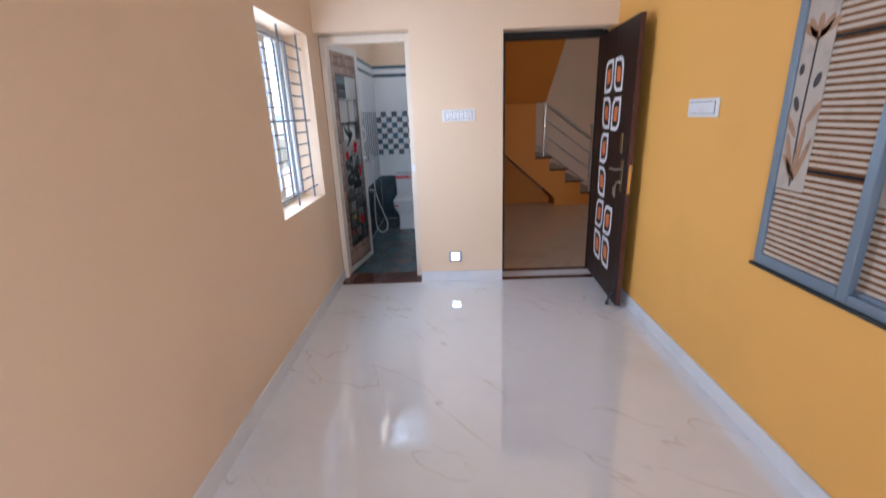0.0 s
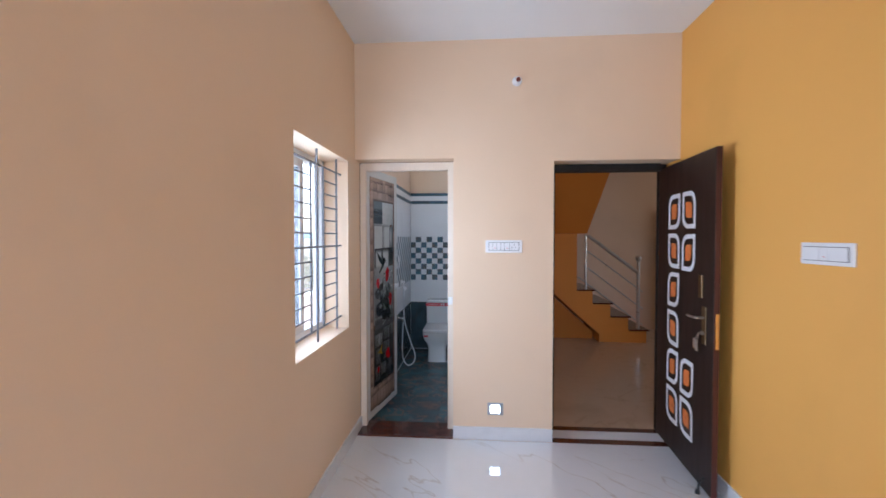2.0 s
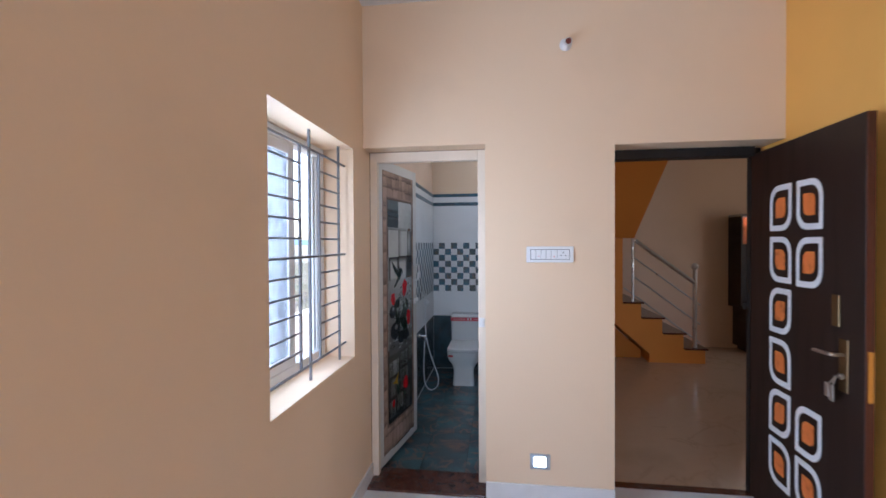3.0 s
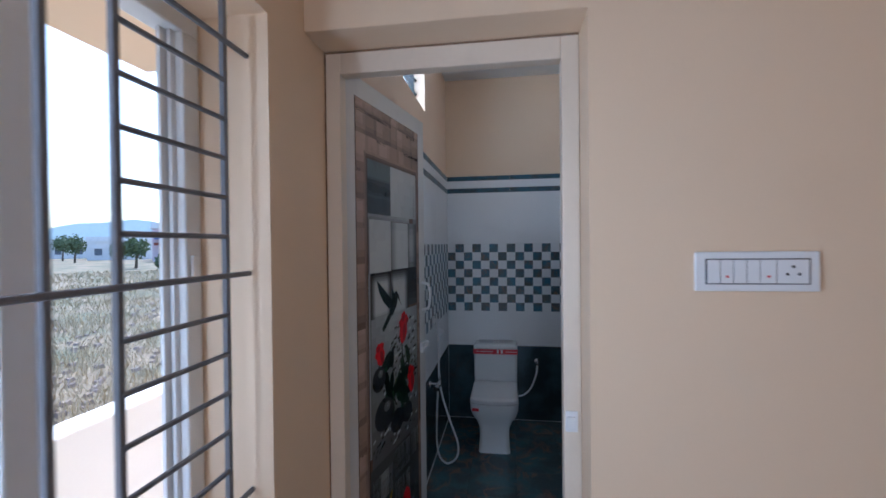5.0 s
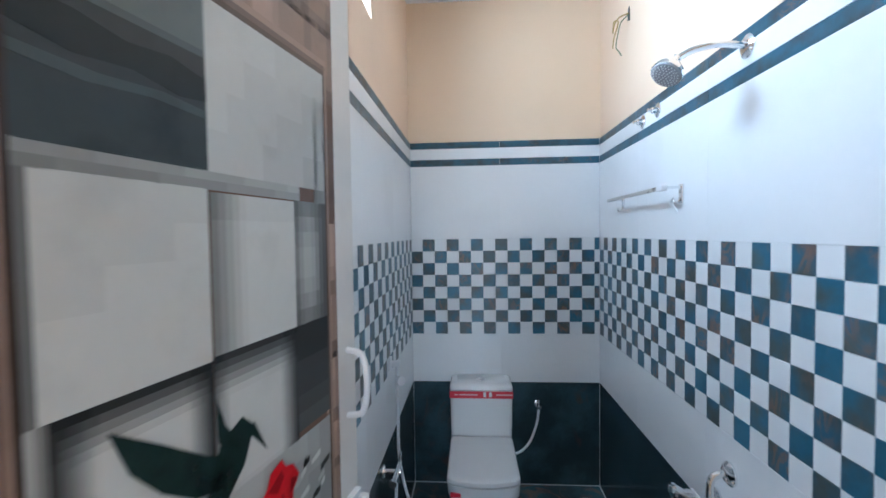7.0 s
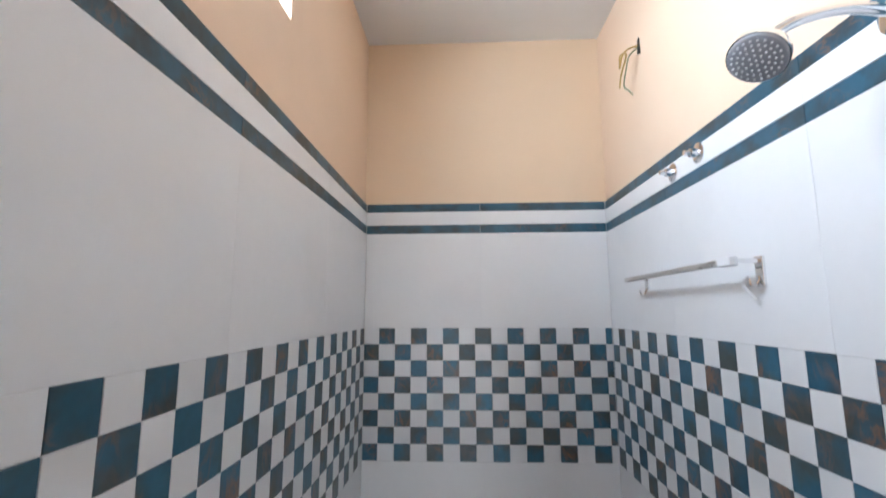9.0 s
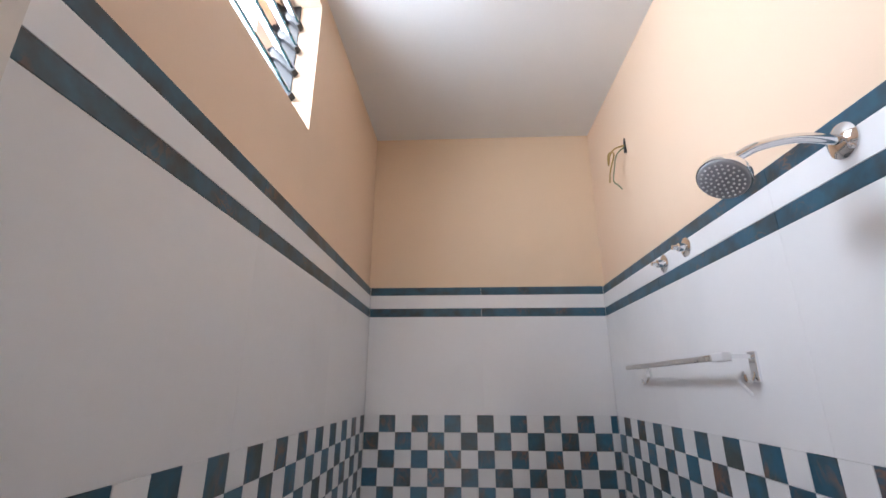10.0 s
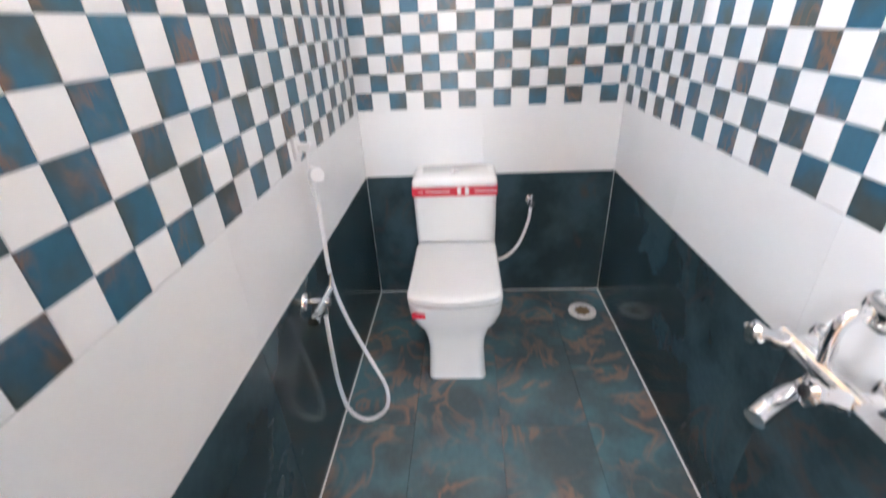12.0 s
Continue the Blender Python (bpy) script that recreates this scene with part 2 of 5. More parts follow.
def tube(bm, pts, r, seg=10, caps=True):
    """A round bar along pts; r is one radius or one for each point."""
    pts = [Vector(p) for p in pts]
    rs = r if isinstance(r, (list, tuple)) else [r] * len(pts)
    rings, up = [], None
    for i, p in enumerate(pts):
        d = (pts[min(i + 1, len(pts) - 1)] - pts[max(i - 1, 0)]).normalized()
        if up is None:
            up = d.orthogonal().normalized()
        up = (up - d * up.dot(d)).normalized()
        side = d.cross(up)
        rings.append([bm.verts.new(p + rs[i] * (math.cos(a) * up + math.sin(a) * side)) for a in (2 * math.pi * k / seg for k in range(seg))])
    for a, b in zip(rings, rings[1:]):
        for k in range(seg):
            bm.faces.new((a[k], a[(k + 1) % seg], b[(k + 1) % seg], b[k]))
    if caps:
        bm.faces.new(rings[0][::-1])
        bm.faces.new(rings[-1])
    return bm


def smooth_path(pts, n=8):
    """Catmull-Rom points through pts."""
    p = [Vector(q) for q in pts]
    p = [2 * p[0] - p[1]] + p + [2 * p[-1] - p[-2]]
    out = []
    for i in range(1, len(p) - 2):
        for k in range(n):
            t = k / n
            a, b, c, d = p[i - 1], p[i], p[i + 1], p[i + 2]
            out.append(0.5 * (2 * b + (c - a) * t + (2 * a - 5 * b + 4 * c - d) * t * t + (3 * b - a - 3 * c + d) * t ** 3))
    return out + [p[-2]]


def lathe(bm, at, axis, profile, seg=24):
    """Turned shape: profile rows of (distance along axis, radius)."""
    ax = Vector(axis).normalized()
    return tube(bm, [Vector(at) + ax * h for h, _ in profile], [max(r, 0.0005) for _, r in profile], seg)


def plate(bm, corners, normal, thick):
    """A flat piece: the outline, given in order, pushed out along normal."""
    n = Vector(normal).normalized() * thick
    a = [bm.verts.new(Vector(c)) for c in corners]
    b = [bm.verts.new(Vector(c) + n) for c in corners]
    bm.faces.new(a[::-1])
    bm.faces.new(b)
    k = len(a)
    for i in range(k):
        bm.faces.new((a[i], a[(i + 1) % k], b[(i + 1) % k], b[i]))
    return bm


def loft(bm, rings):
    rows = [[bm.verts.new(Vector(p)) for p in ring] for ring in rings]
    k = len(rows[0])
    for a, b in zip(rows, rows[1:]):
        for i in range(k):
            bm.faces.new((a[i], a[(i + 1) % k], b[(i + 1) % k], b[i]))
    bm.faces.new(rows[0][::-1])
    bm.faces.new(rows[-1])
    return bm


def rounded(cx, cy, hx, hy, r, z, seg=5):
    """A rounded rectangle in the plane z."""
    out = []
    for sx, sy, a0 in ((1, 1, 0), (-1, 1, 90), (-1, -1, 180), (1, -1, 270)):
        for k in range(seg + 1):
            a = radians(a0 + 90 * k / seg)
            out.append((cx + sx * (hx - r) + r * math.cos(a), cy + sy * (hy - r) + r * math.sin(a), z))
    return out


def wall(name, axis, a0, a1, b0, b1, z0, z1, holes, material, label):
    """A wall along x or y, from a0 to a1, b0 to b1 thick, with holes (from, to, bottom, top)."""
    bm = bmesh.new()

    def slab(p, q, lo, hi):
        if q - p > 1e-4 and hi - lo > 1e-4:
            box(bm, *((p, b0, lo, q, b1, hi) if axis == "x" else (b0, p, lo, b1, q, hi)))
    at = a0
    for h0, h1, lo, hi in sorted(holes):
        slab(at, h0, z0, z1)
        slab(h0, h1, z0, lo)
        slab(h0, h1, hi, z1)
        at = h1
    slab(at, a1, z0, z1)
    bmesh.ops.remove_doubles(bm, verts=bm.verts, dist=0.0005)
    return structure(name, bm, material, label, "wall")


# ---- structure ----
LX, RX, EW, TOP = -0.992, 1.334, 4.032, 2.915          # left wall, right wall, end wall, ceiling
BX0, BX1, BY0, BY1, BF, BT = -0.988, 0.158, 4.25, 6.74, -0.037, 2.940   # bathroom, tile faces
WY0, WY1, WZ0, WZ1 = 2.945, 3.851, 0.855, 2.022   # barred window
VY0, VY1, VZ0, VZ1 = 5.19, 5.780, 2.380, 2.87    # louvred vent
GY0, GY1, GZ0, GZ1 = 1.20, 2.176, 0.786, 2.074    # patterned window in the orange wall

wall("wall_left", "y", -1.75, BY0, LX - 0.23, LX, -0.4, 3.2, [(WY0, WY1, WZ0, WZ1)], PEACH, "peach painted plaster wall with a barred window")
wall("wall_bathroom_left", "y", BY0, 8.28, LX - 0.23, BX0 - 0.01, -0.4, 3.2, [(VY0, VY1, VZ0, VZ1)], PALE, "peach painted plaster above the bathroom tiles")
wall("wall_end", "x", LX, RX, EW, BY0, -0.4, 3.2, [(LX, -0.261, -0.4, 2.066), (0.462, RX, -0.4, 2.040)], PEACH, "peach plaster wall with two door openings")
wall("wall_right", "y", -1.75, BY0, RX, RX + 0.2, -0.4, 3.2, [(GY0, GY1, GZ0, GZ1)], ORANGE, "orange painted plaster wall with a patterned window")
# This opening is added, unseen, only to let the back fill in.
wall("wall_back", "x", LX, RX, -1.75, -1.6, -0.4, 3.2, [(-0.80, 0.30, 0.04, 2.1)], PEACH, "plain peach wall behind the camera with an added lamp opening")
wall("wall_bathroom_right", "y", BY0, BY1 + 0.01, BX1 + 0.01, 0.31, -0.4, 3.2, [], PALE, "peach painted partition wall of the bathroom")
wall("wall_bathroom_back", "x", LX - 0.01, 0.31, BY1 + 0.01, 6.94, -0.4, 3.2, [], PEACH, "peach painted back wall of the bathroom")
wall("wall_living_far", "x", LX - 0.01, 5.43, 8.05, 8.28, -0.4, 3.2, [], PALE, "pale peach far wall of the living room")
# The hole is added for the warm living room fill, not a seen window.
wall("wall_living_side", "y", -1.75, 8.05, 5.2, 5.43, -0.4, 3.2, [(4.9, 6.3, 0.9, 2.1)], PALE, "pale peach side wall of the living room")
wall("wall_living_front", "x", RX + 0.2, 5.2, -1.75, -1.6, -0.4, 3.2, [], PALE, "pale peach front wall of the living room")

structure("floor", boxes((LX, -1.6, -0.12, RX, EW - 0.015, 0.0)), MARBLE, "polished white marble-look floor with faint veins", "floor")
structure("floor_living", boxes((0.31, 4.27, -0.12, 5.2, 8.05, 0.0), (RX + 0.2, -1.6, -0.12, 5.2, 4.27, 0.0), (LX - 0.01, 6.94, -0.12, 0.31, 8.05, 0.0)), HALL, "polished beige living room floor", "floor")
structure("floor_bathroom_bed", boxes((BX0, BY0, -0.3, BX1, BY1, BF - 0.012)), DARKGROUT, "grey bed between the bathroom floor tiles", "floor")
structure("ceiling", boxes((LX, -1.6, TOP, RX, EW, TOP + 0.14)), WHITE, "plain white painted ceiling", "ceiling")
structure("ceiling_bathroom", boxes((BX0 - 0.01, BY0, BT, BX1 + 0.01, BY1 + 0.01, BT + 0.14)), WHITE, "plain white bathroom ceiling", "ceiling")
structure("ceiling_living", boxes((0.31, BY0, TOP, 5.2, 8.05, TOP + 0.14), (RX + 0.2, -1.6, TOP, 5.2, BY0, TOP + 0.14), (LX - 0.01, 6.94, TOP, 0.31, 8.05, TOP + 0.14)), WHITE, "plain white living room ceiling", "ceiling")
structure("roof", boxes((-1.23, -1.75, 3.2, 5.43, 8.28, 3.34)), WHITE, "flat concrete roof slab", "roof")

structure("baseboard_left", boxes((LX, -1.6, 0, LX + 0.012, 4.158, 0.095), bevel=0.002), SKIRT, "white marble skirting along the peach wall", "baseboard")
structure("baseboard_right", boxes((RX - 0.012, -1.6, 0, RX, EW, 0.095), bevel=0.002), SKIRT, "white marble skirting along the orange wall", "baseboard")
structure("baseboard_end", boxes((-0.261, EW - 0.012, 0, 0.462, EW, 0.095), bevel=0.002), SKIRT, "white marble skirting between the doors", "baseboard")
structure("threshold_bathroom", boxes((LX + 0.012, EW - 0.014, -0.3, -0.263, 4.27, 0.012), bevel=0.003), BROWN, "reddish brown granite bathroom threshold", "threshold")
structure("threshold_main", boxes((0.464, EW + 0.054, -0.3, RX - 0.002, 4.225, 0.002)), SKIRT, "white marble strip in the main doorway", "threshold")
structure("threshold_band", boxes((0.464, EW - 0.014, -0.3, RX - 0.002, EW + 0.052, 0.004)), BROWN, "brown granite band in the main doorway", "threshold")
structure("threshold_band", boxes((0.464, 4.227, -0.3, RX - 0.002, 4.285, 0.006)), BROWN, "brown granite band in the main doorway", "threshold")

# ---- bathroom door frame and printed leaf ----
bd = thing("door_1", (-0.6, 4.15, 0.012), "white framed bathroom door standing open with a printed panel", "door", kind="structure")
FY0, FY1 = 4.160, 4.205
part("frame_jamb", boxes((LX + 0.001, FY0, 0.012, LX + 0.048, FY1, 2.064), bevel=0.003), FRAMEP, bd)
part("frame_jamb", boxes((-0.310, FY0, 0.012, -0.262, FY1, 2.064), bevel=0.003), FRAMEP, bd)
part("frame_head", boxes((LX + 0.048, FY0, 2.000, -0.310, FY1, 2.064), bevel=0.003), FRAMEP, bd)
GAPM = mat("rusty_gap", (0.20, 0.11, 0.06), 0.9, vary=0.5, scale=8, fine=40, bump=0.1, second=(0.42, 0.30, 0.20))
part("frame_gap", boxes((LX + 0.0005, FY0 - 0.002, 0.10, LX + 0.004, FY0, 2.062), (LX + 0.004, FY0 - 0.002, 2.0605, -0.263, FY0, 2.064)), GAPM, bd, "rusty gap round the frame")
strike = part("strike_plate", boxes((-0.306, FY0 - 0.004, 0.975, -0.272, FY0, 1.032), (-0.300, FY0 - 0.012, 0.989, -0.279, FY0 - 0.004, 1.018), bevel=0.001), PLASTIC, bd, "small white latch keeper")

LEAF_A, LEAF_W, LEAF_H, LEAF_T = Vector((-0.957, 4.19, 0.02)), 0.68, 2.022, 0.032
LEAF_D = Vector((math.sin(radians(10.5)), math.cos(radians(10.5)), 0))
LEAF_N = Vector((LEAF_D.y, -LEAF_D.x, 0))


def on_leaf(u, v, out=0.0):
    return LEAF_A + LEAF_D * u + LEAF_N * out + Vector((0, 0, v))


def leaf_rect(bm, u0, v0, u1, v1, out, thick):
    return plate(bm, [on_leaf(u0, v0, out), on_leaf(u1, v0, out), on_leaf(u1, v1, out), on_leaf(u0, v1, out)], LEAF_N, thick)


leaf = part("door_leaf", leaf_rect(bmesh.new(), 0.02, 0, LEAF_W, LEAF_H, -LEAF_T, LEAF_T), TRIM, bd, "white laminated door leaf")
for z in (0.22, 0.97, 1.77):
    hb = bmesh.new()
    tube(hb, [on_leaf(0.014, z, -0.002), on_leaf(0.014, z + 0.10, -0.002)], 0.006, 8)
    part("hinge", hb, BLACK, bd, "dark steel hinge")


def shade(name, c, vary=0.12, rough=0.22):
    m = mat(name, c, rough, vary=vary, scale=14, fine=90, bump=0.0, pieces=0.0)
    m.node_tree.nodes["Principled BSDF"].inputs["Specular IOR Level"].default_value = 0.22
    return m


P_BROWNS = [shade("print_stone", c) for c in ((0.40, 0.28, 0.22), (0.30, 0.20, 0.155), (0.46, 0.34, 0.28), (0.15, 0.095, 0.07), (0.36, 0.22, 0.165))]
P_RED, P_RED2 = shade("print_red", (0.62, 0.012, 0.02), 0.3), shade("print_deep_red", (0.30, 0.008, 0.014), 0.3)
P_GREEN, P_TEAL, P_YEL = shade("print_leaf", (0.02, 0.05, 0.025), 0.4), shade("print_dark_teal", (0.008, 0.022, 0.018), 0.4), shade("print_yellow", (0.55, 0.33, 0.04), 0.3)
P_STONE = shade("print_black_stone", (0.03, 0.032, 0.036), 0.5)

panel = part("printed_panel", leaf_rect(bmesh.new(), 0.083, 0.058, 0.612, 1.957, 0.0, 0.0015), P_BROWNS[3], bd, "glossy printed picture of stone blocks and red flowers")
rng = random.Random(5)


def piece(name, shapes, m, level, label=""):
    """A flat inlay of the printed panel, given as outlines in the leaf's own metres."""
    bm = bmesh.new()
    for sh in shapes:
        plate(bm, [on_leaf(u, v, 0.0015 + 0.0004 * level) for u, v in sh], LEAF_N, 0.0004)
    return part(name, bm, m, panel, label)


def rect(u0, v0, u1, v1):
    return [(u0, v0), (u1, v0), (u1, v1), (u0, v1)]


def oval(u, v, a, b, tilt=0, n=18, wob=0.0):
    t = radians(tilt)
    out = []
    for k in range(n):
        w = 2 * math.pi * k / n
        r = 1 + wob * math.sin(3 * w + u * 40)
        x, y = a * r * math.cos(w), b * r * math.sin(w)
        out.append((u + x * math.cos(t) - y * math.sin(t), v + x * math.sin(t) + y * math.cos(t)))
    return out


GREYS = [shade("print_grey_tone", (g, g * 1.02, g * 0.99), 0.05) for g in (0.012, 0.02, 0.03, 0.045, 0.06, 0.08, 0.10, 0.125, 0.15, 0.18, 0.21, 0.245, 0.28, 0.32, 0.36, 0.405, 0.45, 0.495, 0.54, 0.58, 0.62, 0.65, 0.68)]
BROWNS = [shade("print_brown_tone", (0.47 * g, 0.325 * g, 0.255 * g), 0.10) for g in (0.10, 0.22, 0.36, 0.50, 0.64, 0.78, 0.92, 1.05)]


def tones(name, cells, palette, level):
    """Many small flat patches, (outline, tone from 0 to 1), gathered into one inlay for each tone."""
    bins = {}
    for sh, g in cells:
        bins.setdefault(min(len(palette) - 1, max(0, round(g * (len(palette) - 1)))), []).append(sh)
    for k in sorted(bins):
        piece(name, bins[k], palette[k], level)


def fade(u0, v0, u1, v1, tone, nu=10, nv=10):
    """A shaded block of the picture: tone(s, t) gives its grey over the block."""
    out = []
    for i in range(nu):
        for j in range(nv):
            a, b, c, d = (u0 + (u1 - u0) * i / nu, v0 + (v1 - v0) * j / nv, u0 + (u1 - u0) * (i + 1) / nu, v0 + (v1 - v0) * (j + 1) / nv)
            out.append((rect(a, b, c, d), tone((i + 0.5) / nu, (j + 0.5) / nv)))
    return out


# stone blocks round the picture, each lighter above and dark along its lower edge
cells = []
v = 0.060
while v < 1.950:
    h = min(rng.choice((0.078, 0.098, 0.118)), 1.955 - v)
    u = 0.085
    while u < 0.605:
        w = min(rng.choice((0.054, 0.062, 0.082)), 0.610 - u)
        if u + w > 0.585 or w < 0.025:
            w = 0.610 - u
        mu, mv = u + w / 2, v + h / 2
        if mu < 0.15 or mu > 0.575 or mv > 1.77 or mv < 0.25:
            g = rng.uniform(0.5, 1.0)
            for i in range(4):
                for j in range(5):
                    dark = 0.62 if j == 0 else 0.9 if j == 1 else 1.0
                    side = 0.78 if i == 3 and g > 0.5 else 1.0
                    cells.append((rect(u + w * i / 4, v + h * j / 5, u + w * (i + 1) / 4, v + h * (j + 1) / 5), g * dark * side * (0.92 + 0.03 * j)))
            if rng.random() < 0.45:
                cells.append((rect(u, v - 0.009, u + w, v + 0.001), 0.05))
        u += w
    v += h
tones("stone_blocks", cells, BROWNS, 1)
U0, UM, U1, V0, V1 = 0.157, 0.333, 0.577, 0.235, 1.768
tones("moulding", [(rect(0.136, 0.222, 0.142, 1.792), 0.55), (rect(0.142, 0.226, 0.147, 1.788), 0.25), (rect(0.147, 0.228, 0.151, 1.784), 0.6), (rect(0.151, 0.230, U0, 1.780), 0.05), (rect(0.142, 1.784, 0.589, 1.793), 0.75), (rect(0.147, 1.776, 0.585, 1.784), 0.35), (rect(0.151, V1, 0.583, 1.776), 0.15), (rect(0.583, 0.222, 0.590, 1.784), 0.5), (rect(U1, 0.230, 0.583, 1.776), 0.12), (rect(0.136, 0.222, 0.590, 0.232), 0.3)], BROWNS, 2)
SLATES = [shade("print_slate_tone", (0.20 * g, 0.245 * g, 0.255 * g), 0.12) for g in (0.12, 0.22, 0.34, 0.48, 0.66, 0.85)]
tones("dark_block", fade(U0, 1.582, UM, V1, lambda s, t: 0.78 if t > 0.66 else 0.60 if t > 0.62 else 0.30 - 0.12 * t, 1, 25), SLATES, 3)
piece("dark_block_band", [[(U0, 1.688), (0.20, 1.690), (0.245, 1.682), (0.29, 1.687), (UM, 1.678), (UM, 1.655), (0.30, 1.651), (0.25, 1.660), (0.20, 1.655), (U0, 1.663)]], SLATES[0], 4)
piece("dark_block_band", [[(U0, 1.650), (0.22, 1.646), (0.28, 1.650), (UM, 1.645), (UM, 1.637), (0.27, 1.641), (0.21, 1.636), (U0, 1.641)]], SLATES[2], 4)
blocks = fade(UM, 1.582, U1, V1, lambda s, t: 0.90 - 0.10 * s - 0.08 * (1 - t), 8, 4)
blocks += fade(0.545, 1.560, U1, 1.725, lambda s, t: 0.42 + 0.25 * t + 0.1 * s, 4, 6)
blocks += fade(U0, 1.562, 0.505, 1.583, lambda s, t: 0.42 + 0.18 * s + 0.15 * t, 12, 2)
blocks += fade(U0, 1.376, UM - 0.002, 1.563, lambda s, t: 0.35 if s < 0.05 else 0.86 - 0.06 * t + 0.03 * s, 20, 5)
blocks += fade(UM + 0.001, 1.380, 0.490, 1.560, lambda s, t: min(0.9, 0.45 + 1.3 * s) - 0.18 * max(0, t - 0.7), 14, 6)
blocks += fade(0.490, 1.380, U1, 1.562, lambda s, t: 0.25 + 0.5 * math.sin(math.pi * min(1, s + 0.1)) * (0.4 + 0.6 * math.sin(math.pi * t)), 8, 8)
blocks += fade(0.172, 1.214, UM - 0.002, 1.376, lambda s, t: 0.06 + 0.82 * min(1, 1.5 * math.sin(math.pi * s)) * min(1, 1.6 * math.sin(math.pi * min(1, 0.9 * t + 0.12))), 26, 20)
blocks += fade(U0, 0.74, 0.172, 1.376, lambda s, t: 0.78 - 0.5 * s, 3, 8)
blocks += fade(UM, 1.214, 0.490, 1.380, lambda s, t: 0.05 + 0.80 * min(1, 1.5 * math.sin(math.pi * min(1, s * 0.9 + 0.1))) * min(1, 1.5 * math.sin(math.pi * min(1, 0.8 * t + 0.2))), 24, 20)
blocks += fade(0.490, 1.225, U1, 1.381, lambda s, t: 0.06 + 0.16 * (1 - t), 5, 6)
blocks += fade(0.172, 0.70, U1, 1.216, lambda s, t: 0.30 + 0.42 * t * (0.7 + 0.3 * math.sin(3.1 * s)), 12, 16)
# lower blocks of the picture
blocks += fade(U0, V0, U1, 0.70, lambda s, t: 0.10 + 0.12 * t, 6, 6)
for a, b, c, d, g in ((0.17, 0.555, 0.325, 0.655, 0.88), (0.345, 0.585, 0.485, 0.690, 0.82), (0.495, 0.60, U1, 0.70, 0.6), (0.19, 0.41, 0.30, 0.53, 0.62), (0.345, 0.42, 0.485, 0.565, 0.80), (0.17, 0.27, 0.27, 0.385, 0.72), (0.285, 0.29, 0.40, 0.395, 0.84), (0.41, 0.25, 0.53, 0.40, 0.5)):
    blocks += fade(a, b, c, d, lambda s, t, g=g: g * (0.75 + 0.25 * t) * (0.8 + 0.2 * s), 5, 5)
tones("picture_blocks", blocks, GREYS, 3)
# broken ripples on the pale water
rip = []
for _ in range(230):
    b = rng.uniform(0.72, 1.17)
    a = rng.uniform(0.36 - 0.5 * (1.17 - b), U1 - 0.02)
    if a > 0.175:
        e = rng.uniform(0.006, 0.026)
        rip.append(([(a, b), (min(a + e, U1), b + 0.004), (min(a + e, U1), b + 0.013), (a, b + 0.007)], rng.choice((0.02, 0.1, 0.2, 0.75, 0.85))))
tones("ripples", rip, GREYS, 4)
# plain dark kite shapes above the flowers
piece("dark_kite", [[(0.214, 1.350), (0.262, 1.318), (0.318, 1.278), (0.352, 1.262), (0.335, 1.232), (0.300, 1.242), (0.262, 1.270), (0.232, 1.305)], [(0.333, 1.333), (0.346, 1.298), (0.372, 1.266), (0.352, 1.258), (0.334, 1.285)], [(0.338, 1.282), (0.372, 1.298), (0.392, 1.280), (0.374, 1.240), (0.336, 1.205), (0.312, 1.222)], [(0.392, 1.284), (0.417, 1.236), (0.386, 1.270)], [(0.336, 1.222), (0.316, 1.196), (0.262, 1.160), (0.252, 1.172), (0.300, 1.215)]], P_TEAL, 6)
# flowers: rounded buds of overlapping petals on dark stems
piece("stems", [[(0.417, 0.86), (0.425, 0.86), (0.424, 1.09), (0.417, 1.09)], [(0.36, 0.86), (0.37, 0.86), (0.226, 1.05), (0.219, 1.05)], [(0.43, 0.84), (0.44, 0.84), (0.492, 0.88), (0.486, 0.885)]], P_GREEN, 6)
lv = [oval(0.40 + rng.uniform(-0.12, 0.11), 0.955 + rng.uniform(-0.11, 0.10), rng.uniform(0.03, 0.058), 0.018, rng.uniform(0, 180), 10, 0.1) for _ in range(26)]
piece("leaves", lv[:16], P_GREEN, 7)
piece("leaves", lv[16:], shade("print_dark_leaf", (0.006, 0.014, 0.009), 0.3), 8)
for u, v, a, b, tilt in ((0.434, 1.146, 0.046, 0.064, 6), (0.233, 1.086, 0.040, 0.043, -24), (0.505, 0.922, 0.038, 0.060, -8)):
    c, s_ = math.cos(radians(tilt)), math.sin(radians(tilt))

    def at(x, y):
        return (u + a * x * c + b * y * s_, v - a * x * s_ + b * y * c)
    piece("red_flower", [[at(*q) for q in ((-0.15, -1.0), (0.35, -0.85), (0.75, -0.35), (0.70, 0.15), (1.0, 0.45), (0.65, 0.75), (0.30, 0.80), (0.05, 1.0), (-0.45, 0.85), (-0.60, 0.55), (-1.0, 0.35), (-0.75, -0.05), (-0.80, -0.45), (-0.50, -0.85))]], P_RED, 9)
    piece("red_petals", [[at(*q) for q in ((-0.1, -0.95), (0.30, -0.75), (0.45, -0.1), (0.15, 0.30), (-0.15, -0.2))], [at(*q) for q in ((-0.55, 0.50), (-0.1, 0.35), (0.2, 0.62), (0.05, 0.78), (-0.3, 0.62))], [at(*q) for q in ((0.55, 0.15), (0.92, 0.42), (0.55, 0.48))]], P_RED2, 10)
